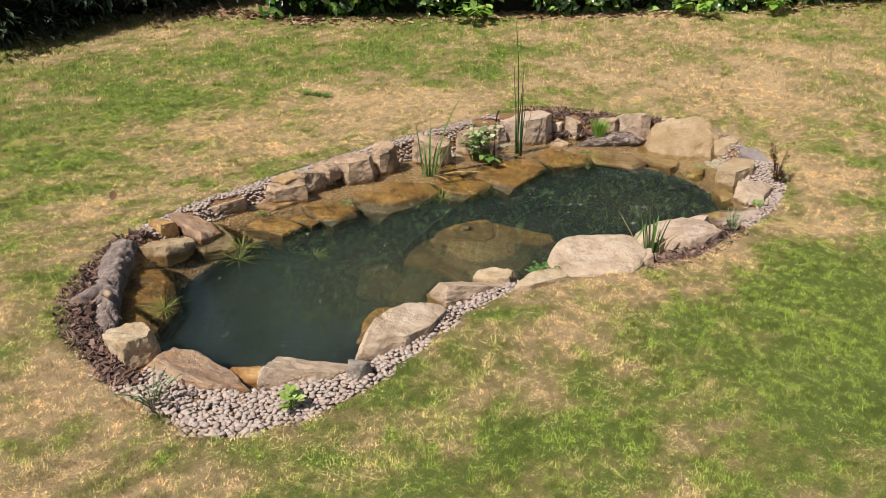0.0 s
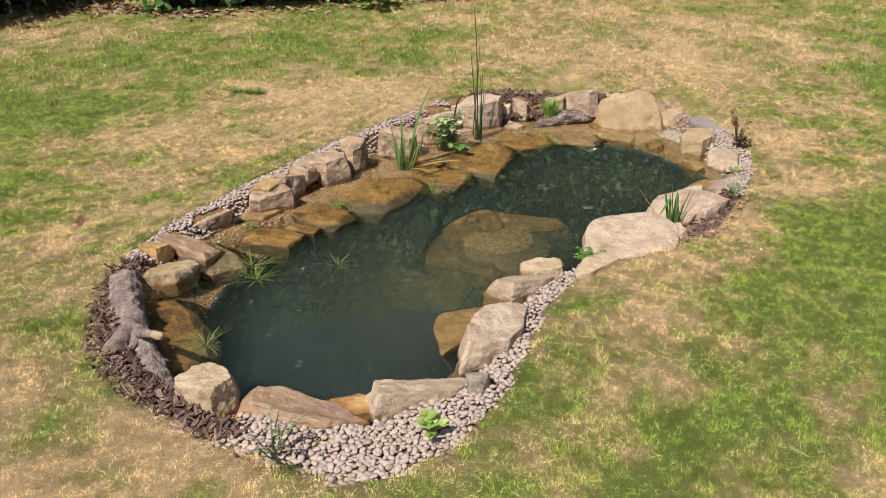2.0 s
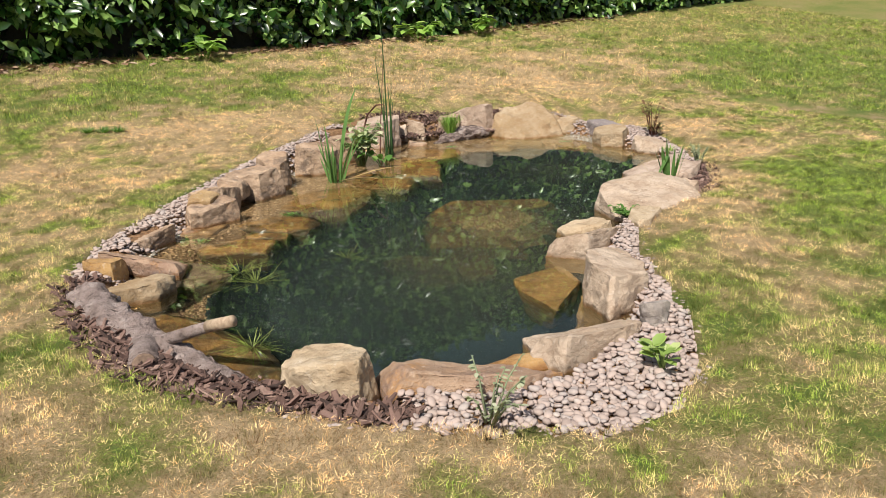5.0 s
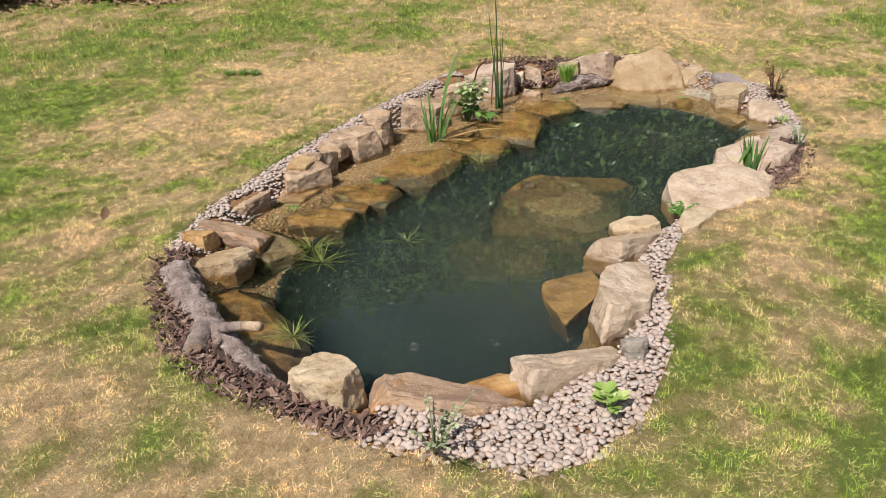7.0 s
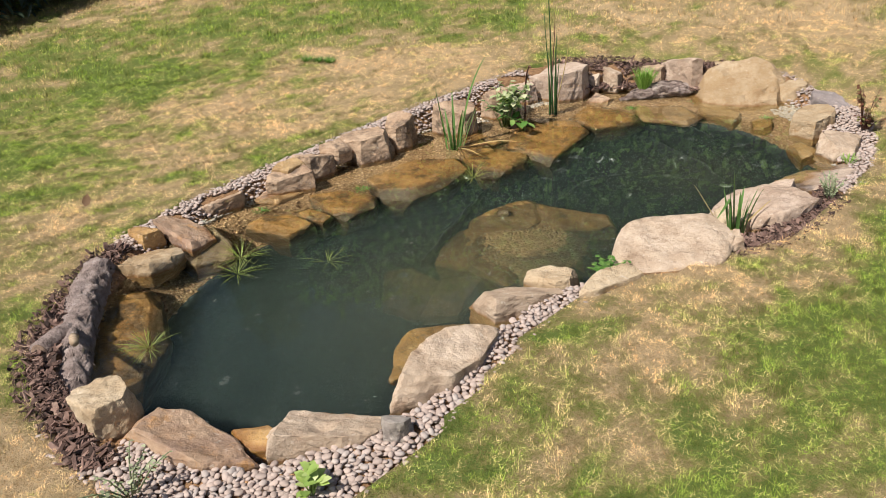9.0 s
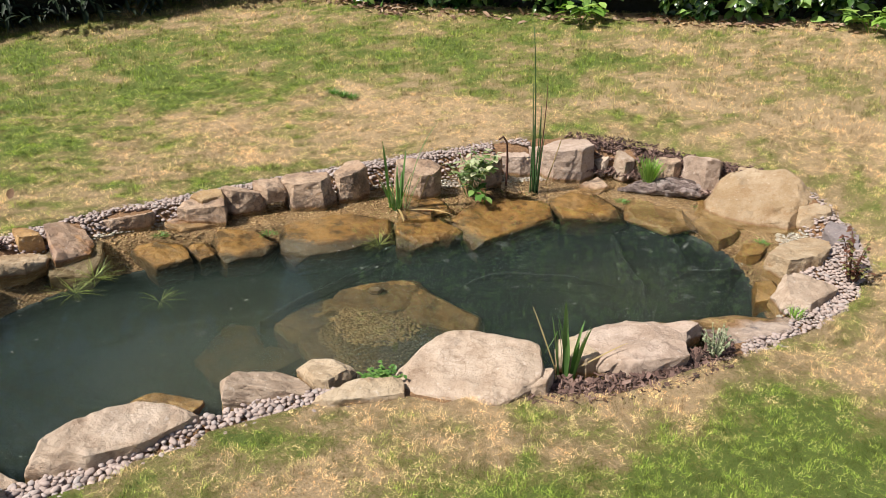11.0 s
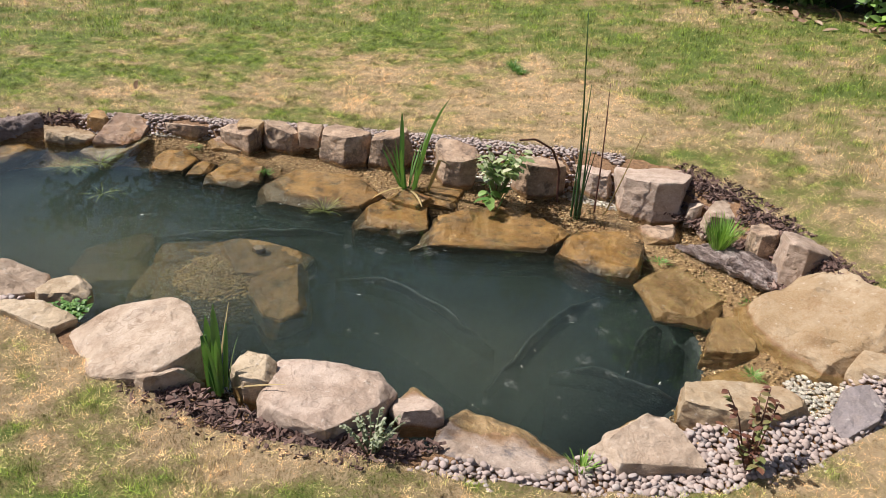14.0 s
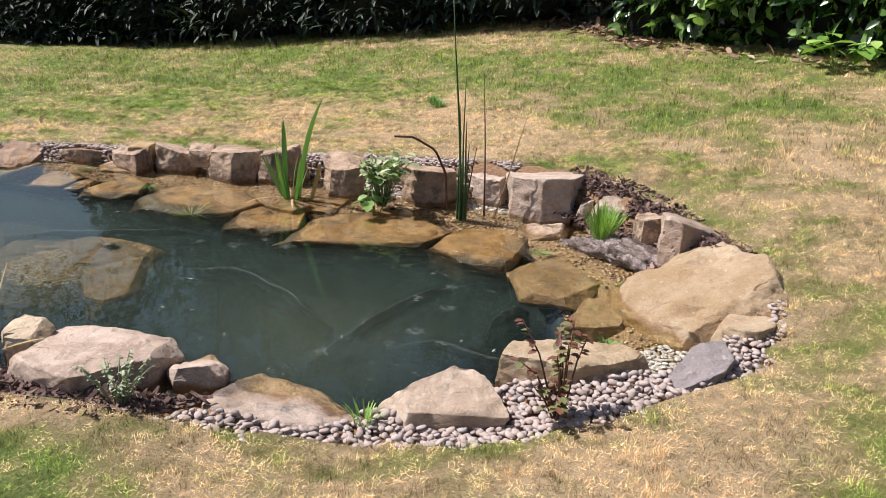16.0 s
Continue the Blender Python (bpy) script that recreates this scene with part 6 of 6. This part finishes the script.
# ---- bits afloat, and a dead leaf on the lawn ----
g = np.random.default_rng(141)
fx, fy = g.uniform(-1.2, 1.8, 4200), g.uniform(2.4, 5.2, 4200)
ok = (inside(DEEP_LINE, fx, fy) > 0.03) & (cloud(fx + 70, fy + 70, 2.2, 12, 3) + g.normal(0, 0.05, 4200) > 0.53)
fx, fy = fx[ok], fy[ok]
n = len(fx)
at = np.stack([fx, fy, np.full(n, 0.002)], 1)
size = np.where(g.random(n) < 0.04, g.uniform(0.010, 0.02, n), g.uniform(0.002, 0.007, n))
specks = leaves("floating_specks", at, np.stack([g.normal(0, 1, n), g.normal(0, 1, n), np.zeros(n)], 1), np.tile((0, 0.05, 1.0), (n, 1)), size, size * 0.28, SPECK)
tagged(specks, "pale petals and specks floating on the pond", "floating specks", kind="stuff")
rnd = random.Random(152)
verts, faces = [], []
for x, y in scatter(900, 0.09, lambda x, y: lookup(DEEP_GRID, x, y) > 0.08 and value_noise(np.array(x * 2.3), np.array(y * 2.3), 5) > 0.6 and random.Random(int(9000 * x + 70 * y)).random() < 0.6, (-1.1, 1.7, 2.6, 5.1), 9):
    size, first = 0.006 + 0.03 * rnd.random() ** 2.2, len(verts)
    verts.append((x, y, 0.0015))
    verts += [(x + size * rnd.uniform(0.4, 1.2) * math.cos(math.tau * k / 12), y + size * rnd.uniform(0.4, 1.2) * math.sin(math.tau * k / 12), 0.0015) for k in range(12)]
    faces += [(first, first + 1 + k, first + 1 + (k + 1) % 12) for k in range(12)]
tagged(new("pond_scum", raw_mesh("pond_scum", verts, faces, SCUM)), "thin whitish scum drifting on the pond", "pond scum", kind="stuff")
fallen = leaves("dead_leaf", [(-1.74, 3.99, 0.085)], [(0.3, 0.2, 0.8)], [(0.5, -1, 0.3)], 0.06, 0.04, LITTER)
tagged(fallen, "curled dark brown leaf lying on the lawn", "dead leaf")
for x, y in ((-0.95, 6.1), (-1.03, 6.13), (-0.87, 6.08)):
    tuft("grass_clump", x, y, float(lawn_height(x, y)), "dark green clump of coarse grass in the dry lawn", 120, 0.05, 1.8, 0.003, CREEPER, int(1000 * abs(x) + 10 * y), "grass clump")
petal = leaves("pale_leaf", [(1.28, 3.37, 0.036)], [(0.4, 0.3, 0.1)], [(0.3, -0.2, 1)], 0.035, 0.025, SPECK)
tagged(petal, "pale dry curled leaf on the lawn", "dead leaf")
for x, y in ((0.30, 8.22), (2.6, 8.40), (3.4, 8.50)):
    leafy("laurel_sucker", x, y, float(lawn_height(x, y)), "bright young laurel shoot at the foot of the hedge", "plant", 8, 0.22, 0.2, 0.13, 4, FRESH, int(10 * abs(x)) + 200, droop=-0.2)
